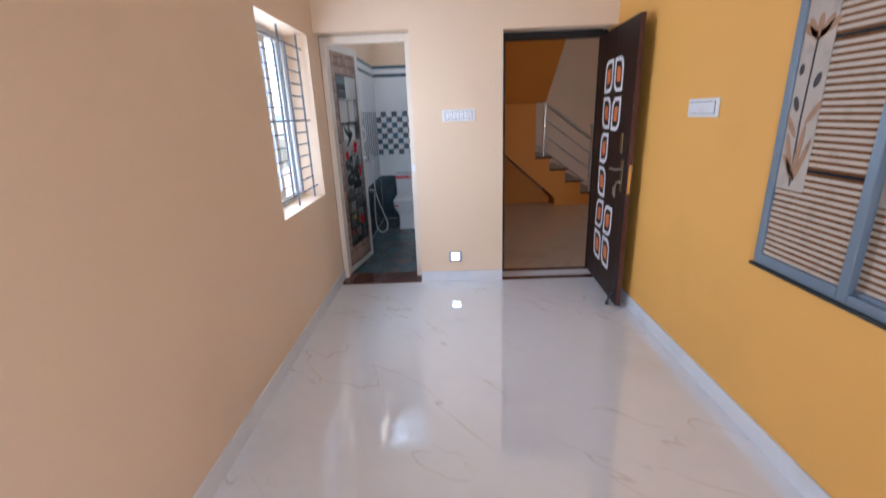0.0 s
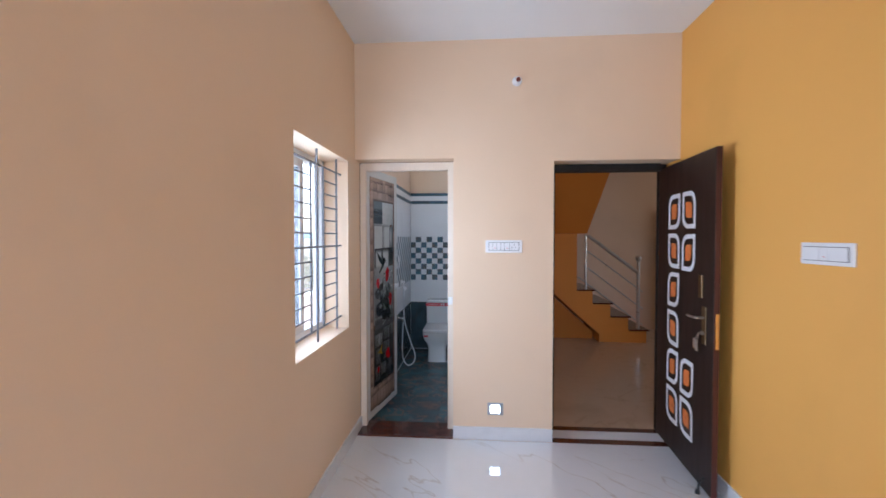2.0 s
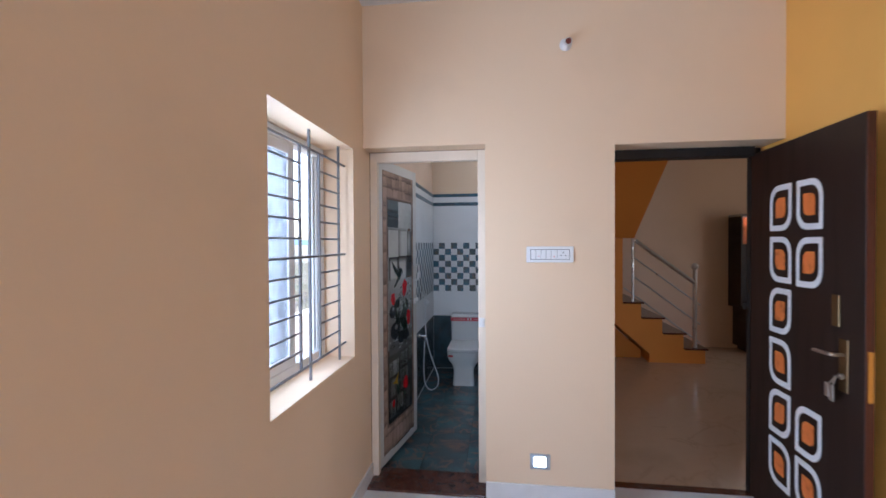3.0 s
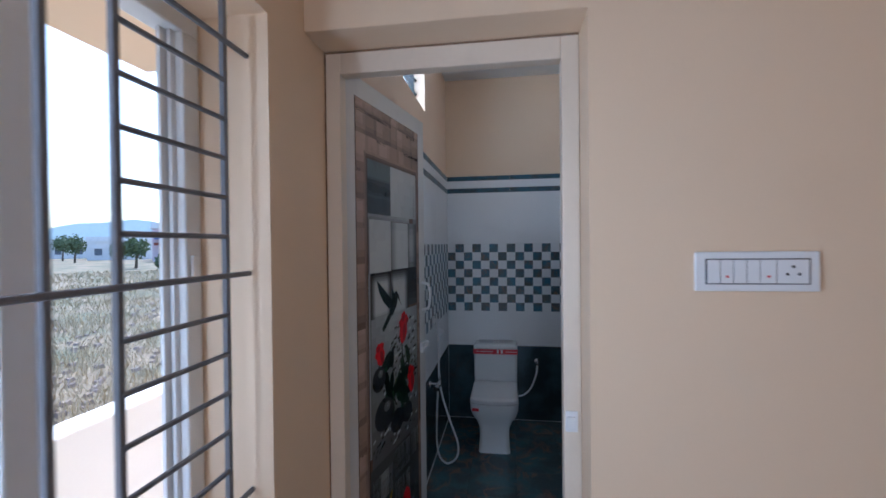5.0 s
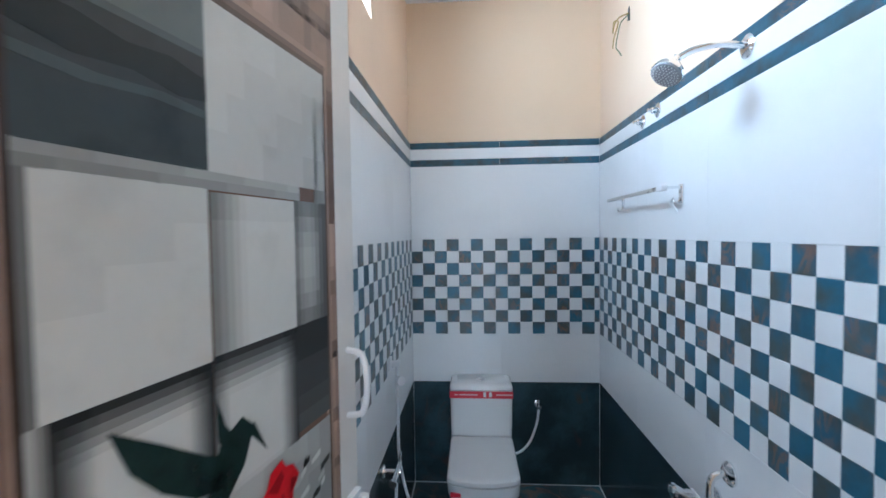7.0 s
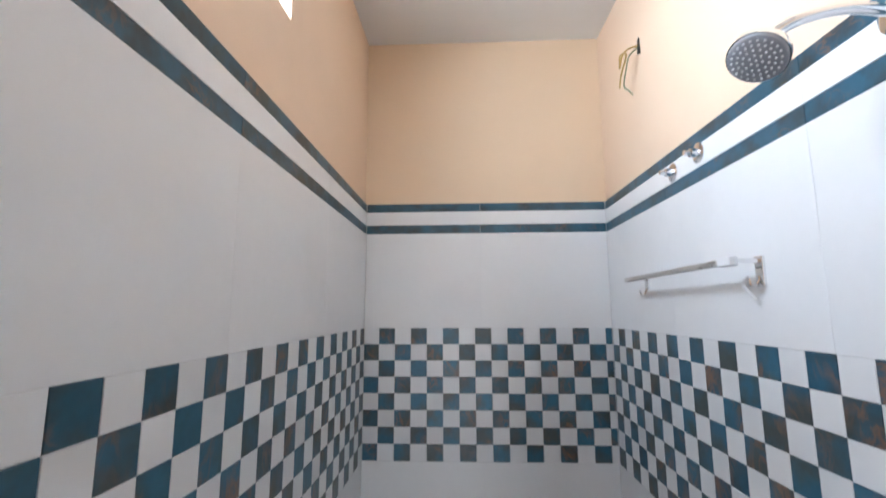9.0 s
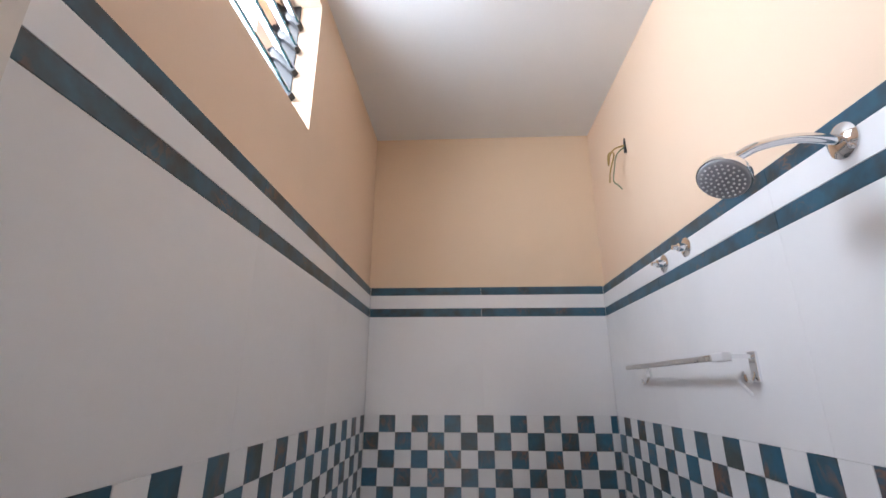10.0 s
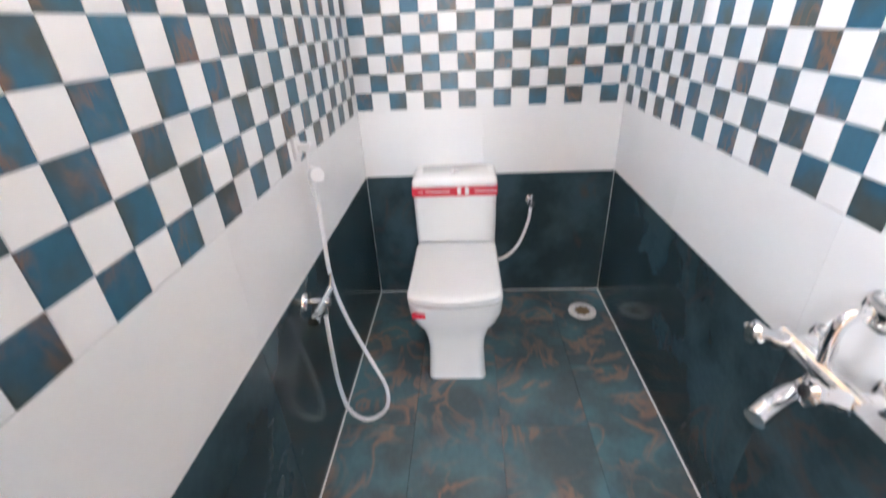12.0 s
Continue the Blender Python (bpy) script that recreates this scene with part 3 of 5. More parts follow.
piece("round_stones", [oval(0.222, 0.998, 0.050, 0.044), oval(0.262, 0.862, 0.076, 0.058), oval(0.37, 0.80, 0.060, 0.045), oval(0.46, 0.80, 0.05, 0.04)], P_STONE, 9)
tones("stone_shine", [(oval(0.232, 1.016, 0.018, 0.014), 0.4), (oval(0.236, 1.020, 0.008, 0.007), 0.62), (oval(0.282, 0.884, 0.026, 0.018), 0.4), (oval(0.288, 0.889, 0.012, 0.009), 0.62)], GREYS, 10)
piece("red_flower", [oval(0.444, 0.447, 0.042, 0.050, 20, 12, 0.12), oval(0.235, 0.36, 0.02, 0.026)], P_RED, 9)
piece("yellow_flower", [[(0.215, 0.50), (0.265, 0.515), (0.32, 0.56), (0.295, 0.50), (0.315, 0.47), (0.275, 0.488)]], P_YEL, 9)
piece("leaves", [oval(0.335, 0.46, 0.045, 0.012, 60, 10), oval(0.30, 0.44, 0.05, 0.012, 110, 10), oval(0.42, 0.38, 0.04, 0.011, 150, 10)], P_GREEN, 8)

hd = part("pull_handle", tube(bmesh.new(), smooth_path([on_leaf(0.648, 1.185, 0), on_leaf(0.648, 1.195, 0.03), on_leaf(0.648, 1.245, 0.038), on_leaf(0.648, 1.295, 0.03), on_leaf(0.648, 1.305, 0)]), 0.006, 8), PLASTIC, bd, "white plastic pull handle", smooth=True)
lt = boxes()
leaf_rect(lt, 0.622, 1.00, 0.672, 1.040, 0.0, 0.012)
tube(lt, [on_leaf(0.595, 1.020, 0.018), on_leaf(0.678, 1.020, 0.018)], 0.007, 8)
tube(lt, [on_leaf(0.640, 1.020, 0.018), on_leaf(0.640, 1.047, 0.03)], 0.006, 8)
part("latch", lt, PLASTIC, bd, "white plastic slide latch")

# ---- main door: dark frame and open inlaid leaf ----
md = thing("door_2", (0.90, 4.25, 0.0), "dark-stained wooden main door standing open with white and orange inlays", "door", kind="structure")
part("frame_jamb", boxes((0.463, 4.200, 0.006, 0.500, 4.285, 2.039), bevel=0.002), JET, md)
part("frame_jamb", boxes((1.276, 4.250, 0.006, RX - 0.001, 4.285, 2.039), bevel=0.002), JET, md)
part("frame_head", boxes((0.500, 4.200, 1.985, 1.276, 4.285, 2.039), bevel=0.002), JET, md)
DX, DY0, DY1, DZ = 1.275, 3.376, 4.240, 1.995
SWING = Matrix.Translation((DX, DY1, 0)) @ Matrix.Rotation(radians(-2.9), 4, "Z") @ Matrix.Translation((-DX, -DY1, 0))


def leaf_part(name, bm, material, parent, label="", smooth=False):
    """A part of the main door's leaf, built square to the room and swung about the hinge."""
    bm.transform(SWING)
    return part(name, bm, material, parent, label, smooth)


leaf_part("door_leaf", boxes((DX, DY0 + 0.003, 0.012, DX + 0.034, DY1, DZ), bevel=0.002), WOOD, md, "dark-stained flush wooden leaf")
leaf_part("leaf_edge", boxes((DX + 0.002, DY0, 0.014, DX + 0.032, DY0 + 0.003, DZ - 0.002)), EDGEW, md, "reddish wood edge strip")


def petal(y, z, w, h, flip, s=1.0):
    """A square with two opposite corners sharp and two rounded, on the leaf's face."""
    hw, hh = w * s / 2, h * s / 2
    r = 0.42 * w * s
    out = []
    for i, (sy, sz, a0) in enumerate(((1, 1, 0), (-1, 1, 90), (-1, -1, 180), (1, -1, 270))):
        sharp = (i % 2 == 0) == flip
        rr = r * (0.10 if sharp else 1.0)
        for k in range(6):
            a = radians(a0 + 90 * k / 5)
            out.append((y + sy * (hw - rr) + rr * math.cos(a), z + sz * (hh - rr) + rr * math.sin(a)))
    return out


def motif(y, z, flip):
    w, h = 0.186, 0.236
    o, i, c = petal(y, z, w, h, flip), petal(y, z, w, h, flip, 0.76), petal(y, z, w, h, flip, 0.44)
    bm = bmesh.new()
    loops = [[bm.verts.new((x, a, b)) for a, b in ring] for x, ring in ((DX, o), (DX - 0.003, o), (DX - 0.003, i), (DX, i))]
    for p, q in zip(loops, loops[1:]):
        for k in range(len(p)):
            bm.faces.new((p[k], p[(k + 1) % len(p)], q[(k + 1) % len(p)], q[k]))
    ring = leaf_part("inlay_ring", bm, INLAYW, md, "white rounded inlay ring")
    leaf_part("inlay_centre", plate(bmesh.new(), [(DX, a, b) for a, b in c], (-1, 0, 0), 0.003), INLAYO, ring, "orange inlay square")


for k in range(6):
    motif(3.944, 1.664 - 0.266 * k, k % 2 == 1)
for z, f in ((1.664, True), (1.392, False), (0.592, False), (0.331, True)):
    motif(3.716, z, f)
leaf_part("lock_plate", boxes((DX - 0.006, 3.462, 0.865, DX, 3.512, 1.085), bevel=0.002), AGED, md, "worn steel handle plate")
hb = bmesh.new()
tube(hb, smooth_path([(DX - 0.006, 3.487, 1.02), (DX - 0.045, 3.487, 1.02), (DX - 0.05, 3.527, 1.018), (DX - 0.05, 3.597, 1.015)]), 0.008, 8)
leaf_part("lever_handle", hb, STEEL, md, "steel lever handle", smooth=True)
kb = bmesh.new()
lathe(kb, (DX - 0.006, 3.487, 0.93), (-1, 0, 0), [(0, 0.012), (0.012, 0.012), (0.014, 0.004), (0.03, 0.004)], 12)
tube(kb, [(DX - 0.03, 3.487, 0.93), (DX - 0.032, 3.507, 0.88)], 0.003, 6)
tube(kb, [(DX - 0.03, 3.487, 0.93), (DX - 0.034, 3.527, 0.885)], 0.003, 6)
box(kb, DX - 0.036, 3.497, 0.82, DX - 0.030, 3.522, 0.885, 0.001)
box(kb, DX - 0.037, 3.522, 0.83, DX - 0.032, 3.547, 0.89, 0.001)
leaf_part("keys", kb, STEEL, md, "bunch of keys hanging from the lock")
leaf_part("upper_lock", boxes((DX - 0.008, 3.510, 1.13, DX, 3.555, 1.265), bevel=0.003), AGED, md, "aged brass lock cover")
leaf_part("edge_lock_plate", boxes((DX + 0.008, DY0 - 0.002, 0.86, DX + 0.028, DY0, 1.06)), BRASS, md, "brass lock plate in the door's edge")
sb = bmesh.new()
tube(sb, [(DX - 0.002, 3.455, 0.09), (DX - 0.03, 3.45, 0.07), (DX - 0.04, 3.445, 0.012)], 0.007, 8)
lathe(sb, (DX - 0.042, 3.445, 0.0), (0, 0, 1), [(0, 0.014), (0.02, 0.013), (0.025, 0.009)], 12)
leaf_part("door_stop", sb, BLACK, md, "black swing-down door stop with a rubber foot")

# ---- bathroom tiles ----
TILES = {}


def tile_mesh(w, h, m, t=0.010, b=0.0009):
    """A tile in its own x and z, its face towards -y, with eased edges."""
    key = (round(w, 4), round(h, 4), m.name, t, b)
    if key not in TILES:
        me = bpy.data.meshes.new("tile")
        x, z = w / 2, h / 2
        vs = [(sx * (x - b), 0, sz * (z - b)) for sx, sz in ((-1, -1), (1, -1), (1, 1), (-1, 1))]
        vs += [(sx * x, b, sz * z) for sx, sz in ((-1, -1), (1, -1), (1, 1), (-1, 1))]
        vs += [(sx * x, t, sz * z) for sx, sz in ((-1, -1), (1, -1), (1, 1), (-1, 1))]
        fs = [(0, 1, 2, 3)]
        for o in (0, 4):
            fs += [(o + i, o + 4 + i, o + 4 + (i + 1) % 4, o + (i + 1) % 4) for i in range(4)]
        me.from_pydata(vs, [], fs)
        me.materials.append(m)
        TILES[key] = me
    return TILES[key]


def tile(parent, w, h, m, at, turn, flat=False, gap=0.0016, name="tile"):
    ob = new(name, tile_mesh(w - gap, h - gap, m, b=0.0003 if m is GLAZE and w > 0.2 else 0.0009))
    ob.parent = parent
    ob.matrix_basis = pose(*at, -90 if flat else 0, 0, turn)
    return ob


def spans(start, stop, step, phase):
    """Stretches of a tiled run from start to stop, with joints at phase + k * step."""
    k = math.floor((start - phase) / step)
    cuts = [start]
    while True:
        k += 1
        c = phase + k * step
        if c >= stop - 0.004:
            break
        if c > start + 0.004:
            cuts.append(c)
    cuts.append(stop)
    return list(zip(cuts, cuts[1:]))


CZ0, CH, CW = 0.908, 0.0735, 0.0747
CZ1 = CZ0 + 8 * CH
ROWS_Z = (("dado", BF, 0.607), ("low", 0.607, CZ0), ("high", CZ1, 1.944), ("band", 1.944, 1.986), ("mid", 1.986, 2.051), ("band", 2.051, 2.091))


def clad(parent, run0, run1, place, turn, phase, corner):
    """All tiles of one bathroom wall; place(a, z) gives the spot on the wall, phase the near edge of a dark square of the top row."""
    for kind, z0, z1 in ROWS_Z:
        m = {"dado": DADO, "band": BAND}.get(kind, GLAZE)
        for a, b in spans(run0, run1, {"dado": 1.2, "band": 0.6, "mid": 0.6}.get(kind, 0.6), corner):
            tile(parent, b - a, z1 - z0, m, place((a + b) / 2, (z0 + z1) / 2), turn, name="border_tile" if kind == "band" else "wall_tile", gap=0.0004 if m is GLAZE else 0.0014)
    for r in range(8):
        z = CZ1 - (r + 0.5) * CH
        for a, b in spans(run0, run1, CW, phase):
            k = round(((a if b - a > CW - 0.01 or a > run0 + 0.01 else b - CW) - phase) / CW)
            dark = (k + r) % 2 == 0
            tile(parent, b - a, CH, SLATE if dark else GLAZE, place((a + b) / 2, z), turn, name="check_tile", gap=0.0014)


BL, BB, BR = (bpy.data.objects[n] for n in ("wall_bathroom_left", "wall_bathroom_back", "wall_bathroom_right"))
structure("grout_left", boxes((BX0 - 0.0098, BY0, BF - 0.01, BX0 - 0.003, BY1 + 0.009, 2.090)), GROUT, "pale grout behind the wall tiles", "grout")
structure("grout_back", boxes((BX0 - 0.0025, BY1 + 0.003, BF - 0.01, BX1 + 0.0025, BY1 + 0.0098, 2.090)), GROUT, "pale grout behind the wall tiles", "grout")
structure("grout_right", boxes((BX1 + 0.003, BY0, BF - 0.01, BX1 + 0.0098, BY1 + 0.009, 2.090)), GROUT, "pale grout behind the wall tiles", "grout")
structure("grout_seam_right", boxes((BX1 - 0.005, BY0 + 0.12, BF - 0.008, BX1 + 0.002, BY1 - 0.006, BF + 0.0022)), GROUT, "pale grout seam between wall and floor tiles", "grout")
structure("grout_seam_left", boxes((BX0 - 0.002, BY0 + 0.12, BF - 0.008, BX0 + 0.005, BY1 - 0.006, BF + 0.0022)), GROUT, "pale grout seam between wall and floor tiles", "grout")
structure("grout_seam_back", boxes((BX0, BY1 - 0.005, BF - 0.008, BX1, BY1 + 0.002, BF + 0.0026)), GROUT, "pale grout seam between wall and floor tiles", "grout")

# ---- barred window ----
w1 = thing("window_1", (-1.19, (WY0 + WY1) / 2, WZ0), "white sliding window with frosted glass, half open", "window", kind="structure")
FX0, FX1, FP = -1.225, -1.165, 0.05
for r in ((FX0, WY0, WZ0, FX1, WY1, WZ0 + FP), (FX0, WY0, WZ1 - FP, FX1, WY1, WZ1), (FX0, WY0, WZ0 + FP, FX1, WY0 + FP, WZ1 - FP), (FX0, WY1 - FP, WZ0 + FP, FX1, WY1, WZ1 - FP)):
    part("window_frame", boxes(r, bevel=0.004), UPVC, w1)
for r in ((FX0 + 0.02, WY1 - FP - 0.03, WZ0 + FP, FX0 + 0.028, WY1 - FP, WZ1 - FP), (FX1 - 0.028, WY1 - FP - 0.014, WZ0 + FP, FX1 - 0.02, WY1 - FP, WZ1 - FP)):
    part("track_rib", boxes(r), UPVC, w1)


def sash(x, y0, y1, label):
    z0, z1, p = WZ0 + FP - 0.005, WZ1 - FP + 0.005, 0.058
    s = part("sash", boxes((x, y0, z0, x + 0.022, y0 + p, z1), (x, y1 - p, z0, x + 0.022, y1, z1), (x, y0 + p, z0, x + 0.022, y1 - p, z0 + p), (x, y0 + p, z1 - p, x + 0.022, y1 - p, z1), bevel=0.003), UPVC, w1, label)
    g = part("pane", boxes((x + 0.009, y0 + p - 0.005, z0 + p - 0.005, x + 0.013, y1 - p + 0.005, z1 - p + 0.005)), FROST, s, "frosted rippled glass pane")
    g.visible_shadow = False
    return s


sash(-1.193, WY0 + 0.03, 3.504, "white inner sliding sash")
sash(-1.219, WY0 + 0.045, 3.525, "white outer sliding sash pushed open")
part("latch_keeper", boxes((FX1, WY1 - 0.036, 1.42, FX1 + 0.006, WY1 - 0.012, 1.475), bevel=0.002), PLASTIC, w1, "small white latch keeper")

gr = thing("window_grille", (-1.045, (WY0 + WY1) / 2, WZ0), "grey painted iron window grille of thin bars", "grille")
GX = -1.045


def gy(y):
    return WY0 + (y - 2.862) * 0.945


GZ = (1.928, 1.432, 0.934)
for z in GZ:
    part("long_bar", tube(bmesh.new(), [(GX, WY0 - 0.01, z), (GX, WY1 + 0.01, z)], 0.006, 8), IRON, gr)
for y in (gy(2.955), gy(3.355), gy(3.742)):
    part("upright", boxes((GX - 0.012, y - 0.006, WZ0 - 0.01, GX - 0.001, y + 0.006, WZ1 + 0.01), bevel=0.001), IRON, gr)
for y in (gy(3.252), gy(3.468)):
    part("upright", boxes((GX - 0.012, y - 0.006, GZ[2], GX - 0.001, y + 0.006, GZ[0]), bevel=0.001), IRON, gr)
for y0, y1 in ((gy(2.955), gy(3.252)), (gy(3.468), gy(3.742))):
    for lo, hi in ((GZ[2], GZ[1]), (GZ[1], GZ[0])):
        for k in range(1, 6):
            z = lo + (hi - lo) * k / 6
            part("short_bar", tube(bmesh.new(), [(GX - 0.002, y0, z), (GX - 0.002, y1, z)], 0.0052, 8), IRON, gr)

# ---- louvred vent ----
TEALG = mat("teal_glass_edge", (0.02, 0.075, 0.085), 0.2, vary=0.1, bump=0.0)
vt = thing("window_2", (-1.1, (VY0 + VY1) / 2, VZ0), "high bathroom vent with ribbed glass louvres", "window", kind="structure")
part("vent_channel", boxes((-1.15, VY1 - 0.006, VZ0, -1.07, VY1 - 0.0005, VZ1)), BLACK, vt)
part("vent_channel", boxes((-1.15, VY0 + 0.0005, VZ0, -1.07, VY0 + 0.006, VZ1)), BLACK, vt)
for k in range(5):
    z = VZ0 + 0.028 + 0.092 * k
    g = part("louvre", plate(bmesh.new(), [(-1.062, VY0 + 0.008, z), (-1.062, VY1 - 0.012, z), (-1.132, VY1 - 0.012, z + 0.088), (-1.132, VY0 + 0.008, z + 0.088)], (0.78, 0, 0.62), 0.005), LOUVRE, vt, "ribbed glass louvre blade")
    g.visible_shadow = False
    part("blade_edge", boxes((-1.0635, VY0 + 0.008, z - 0.003, -1.0575, VY1 - 0.012, z + 0.004)), TEALG, vt, "dark teal cut glass edge")
    for y0, y1 in ((VY1 - 0.034, VY1 - 0.006), (VY0 + 0.006, VY0 + 0.034)):
        part("blade_clip", plate(bmesh.new(), [(-1.050, y0, z - 0.004), (-1.050, y1, z - 0.004), (-1.140, y1, z + 0.086), (-1.140, y0, z + 0.086)], (-0.7, 0, -0.7), 0.018), BLACK, vt)

# ---- patterned window in the orange wall ----
w3 = thing("window_3", (RX, (GY0 + GY1) / 2, GZ0), "blue-grey aluminium sliding window with striped flower glass", "window", kind="structure")
AX0, AX1 = RX - 0.012, RX + 0.05
STRIPE_A = mat("pale_etched_glass", (0.56, 0.47, 0.38), 0.25, vary=0.10, scale=18, fine=150, bump=0.05)
STRIPE_B = mat("brown_clear_stripe", (0.17, 0.070, 0.025), 0.12, vary=0.25, scale=12, fine=120, bump=0.0)
STRIPE_K = mat("blackish_band", (0.022, 0.022, 0.026), 0.15, vary=0.2, bump=0.0)
ART_BG, ART_PETAL, ART_DARK = mat("etched_pale_panel", (0.46, 0.40, 0.34), 0.35, vary=0.1, scale=20, fine=200, bump=0.06), mat("etched_tan", (0.36, 0.21, 0.12), 0.35, vary=0.25, scale=30, fine=150, bump=0.04), mat("etched_dark", (0.05, 0.045, 0.05), 0.3, vary=0.2, bump=0.0)
for r in ((AX0, GY0 - 0.004, GZ0 - 0.004, AX1, GY1 + 0.004, GZ0 + 0.034), (AX0, GY0 - 0.004, GZ1 - 0.034, AX1, GY1 + 0.004, GZ1 + 0.004), (AX0, GY0 - 0.004, GZ0 + 0.034, AX1, GY0 + 0.028, GZ1 - 0.034), (AX0, GY1 - 0.028, GZ0 + 0.034, AX1, GY1 + 0.004, GZ1 - 0.034)):
    part("window_frame", boxes(r, bevel=0.004), BLUEALU, w3)
part("bottom_rail", boxes((AX0 - 0.012, GY0 - 0.01, GZ0 - 0.016, AX0 + 0.012, GY1 + 0.012, GZ0 - 0.004), bevel=0.002), BLACK, w3, "dark lower sill rail")


def art_sash(x, y0, y1):
    z0, z1, p = GZ0 + 0.010, GZ1 - 0.010, 0.036
    s = part("sash", boxes((x, y0, z0, x + 0.024, y0 + p, z1), (x, y1 - p, z0, x + 0.024, y1, z1), (x, y0 + p, z0, x + 0.024, y1 - p, z0 + p), (x, y0 + p, z1 - p, x + 0.024, y1 - p, z1), bevel=0.003), BLUEALU, w3, "blue-grey aluminium sash")
    a, b, lo, hi = y0 + p - 0.003, y1 - p + 0.003, z0 + p - 0.003, z1 - p + 0.003
    part("pane", boxes((x + 0.012, a, lo, x + 0.016, b, hi)), STRIPE_B, s, "brown tinted glass")
    pitch = 0.0235
    n = int((hi - lo) / pitch)
    for k in range(n):
        z = lo + (k + 0.5) * pitch
        dark = min(abs(z - 1.203), abs(z - 1.632)) < 0.0108
        part("stripe", boxes((x + 0.0105, a, z - 0.0065, x + 0.012, b, z + 0.0065)), STRIPE_K if dark else STRIPE_A, s)
    # flower panel beside the stile
    f0, f1 = b - 0.140, b - 0.004
    part("flower_panel", boxes((x + 0.0085, f0, 1.112, x + 0.0105, f1, 1.775)), ART_BG, s, "etched pale flower panel")

    def petals(name, outlines, m, lift):
        bm = bmesh.new()
        for o in outlines:
            plate(bm, [(x + 0.0085 - lift, yy, zz) for yy, zz in o], (-1, 0, 0), 0.0006)
        part(name, bm, m, s)
    c = (f0 + f1) / 2
    petals("flower_petals", [oval(c + d, 1.682 + abs(d) * -0.1, 0.014, 0.045, t) for d, t in ((0, 0), (-0.028, 30), (0.028, -30), (-0.045, 55), (0.045, -55))], ART_PETAL, 0.0)
    petals("flower_stems", [[(c - 0.004, 1.127), (c + 0.004, 1.127), (c + 0.012, 1.377), (c + 0.004, 1.647), (c - 0.003, 1.647), (c + 0.004, 1.377)]], ART_DARK, 0.0007)
    petals("flower_leaves", [oval(c + dy, zz, 0.011, hh, t) for dy, zz, hh, t in ((-0.035, 1.227, 0.085, 18), (0.03, 1.237, 0.09, -16), (-0.012, 1.257, 0.10, 6), (0.045, 1.347, 0.05, -35), (-0.045, 1.397, 0.05, 35), (0.02, 1.197, 0.06, -40))], ART_PETAL, 0.0014)
    petals("flower_buds", [oval(c + 0.04, 1.427, 0.012, 0.028, -20), oval(c - 0.035, 1.507, 0.012, 0.026, 20), oval(c + 0.045, 1.547, 0.010, 0.02, 0)], ART_DARK, 0.0021)


art_sash(RX - 0.020, 1.722, GY1 - 0.006)
art_sash(RX + 0.010, GY0 + 0.03, 1.77)
# Board added out of sight behind the panes to shut the opening.
structure("window_3_backing", boxes((RX + 0.06, GY0, GZ0, RX + 0.064, GY1, GZ1)), BLACK, "unseen black board added to close the window from behind", "board")

# ---- switches, foot light, bulb holder ----


def switchboard(name, centre, along, out, w, h, cells, label):
    """A white modular plate; cells are 's' switch, 'k' socket, with their widths."""
    c, a, o, up = Vector(centre), Vector(along), Vector(out), Vector((0, 0, 1))

    def slab(u0, v0, u1, v1, d0, d1, bev=0.0):
        bm = bmesh.new()
        box(bm, u0, d0, v0, u1, d1, v1, bev)
        bm.transform(Matrix(((a.x, o.x, 0, c.x), (a.y, o.y, 0, c.y), (0, 0, 1, c.z), (0, 0, 0, 1))))
        return bm
    t = thing(name, centre, label, "switchboard")
    part("plate", slab(-w / 2, -h / 2, w / 2, h / 2, 0, 0.009, 0.004), PLASTIC, t)
    part("inner_frame", slab(-w / 2 + 0.022, -h / 2 + 0.016, w / 2 - 0.022, h / 2 - 0.016, 0.009, 0.011, 0.0008), IRON, t, "thin grey inner frame")
    total = sum(q for _, q in cells)
    u = -w / 2 + 0.025
    k = (w - 0.05) / total
    for kind, q in cells:
        cell = part("socket" if kind == "k" else "rocker", slab(u + 0.001, -h / 2 + 0.019, u + q * k - 0.001, h / 2 - 0.019, 0.011, 0.014, 0.001), PLASTIC, t)
        if kind == "k":
            for du, dv in ((0, 0.011), (-0.012, -0.006), (0.012, -0.006)):
                m = u + q * k / 2
                part("socket_hole", slab(m + du - 0.003, dv - 0.003, m + du + 0.003, dv + 0.003, 0.014, 0.0146), BLACK, cell)
        if kind == "r":
            part("indicator", slab(u + q * k / 2 - 0.003, -0.014, u + q * k / 2 + 0.003, -0.009, 0.014, 0.0145), REDTAPE, cell)
        u += q * k
    return t


switchboard("switchboard", (0.106, EW, 1.424), (1, 0, 0), (0, -1, 0), 0.264, 0.092, (("s", 1), ("r", 1), ("s", 1), ("s", 1), ("r", 1.2), ("k", 2.4)), "white modular switchboard with socket on the peach wall")
switchboard("switchboard", (RX, 2.738, 1.422), (0, -1, 0), (-1, 0, 0), 0.272, 0.092, (("s", 2), ("r", 1.2), ("s", 2.2)), "white modular switchboard on the orange wall")
fl = thing("foot_light", (0.048, EW, 0.231), "small white foot light, lit, low on the wall", "foot light")
part("plate", boxes((-0.008, EW - 0.009, 0.186, 0.106, EW, 0.275), bevel=0.003), GREYP, fl, "pale grey plate")
part("lens", boxes((0.014, EW - 0.012, 0.203, 0.080, EW - 0.009, 0.259), bevel=0.001), LED, fl, "lit white lens")
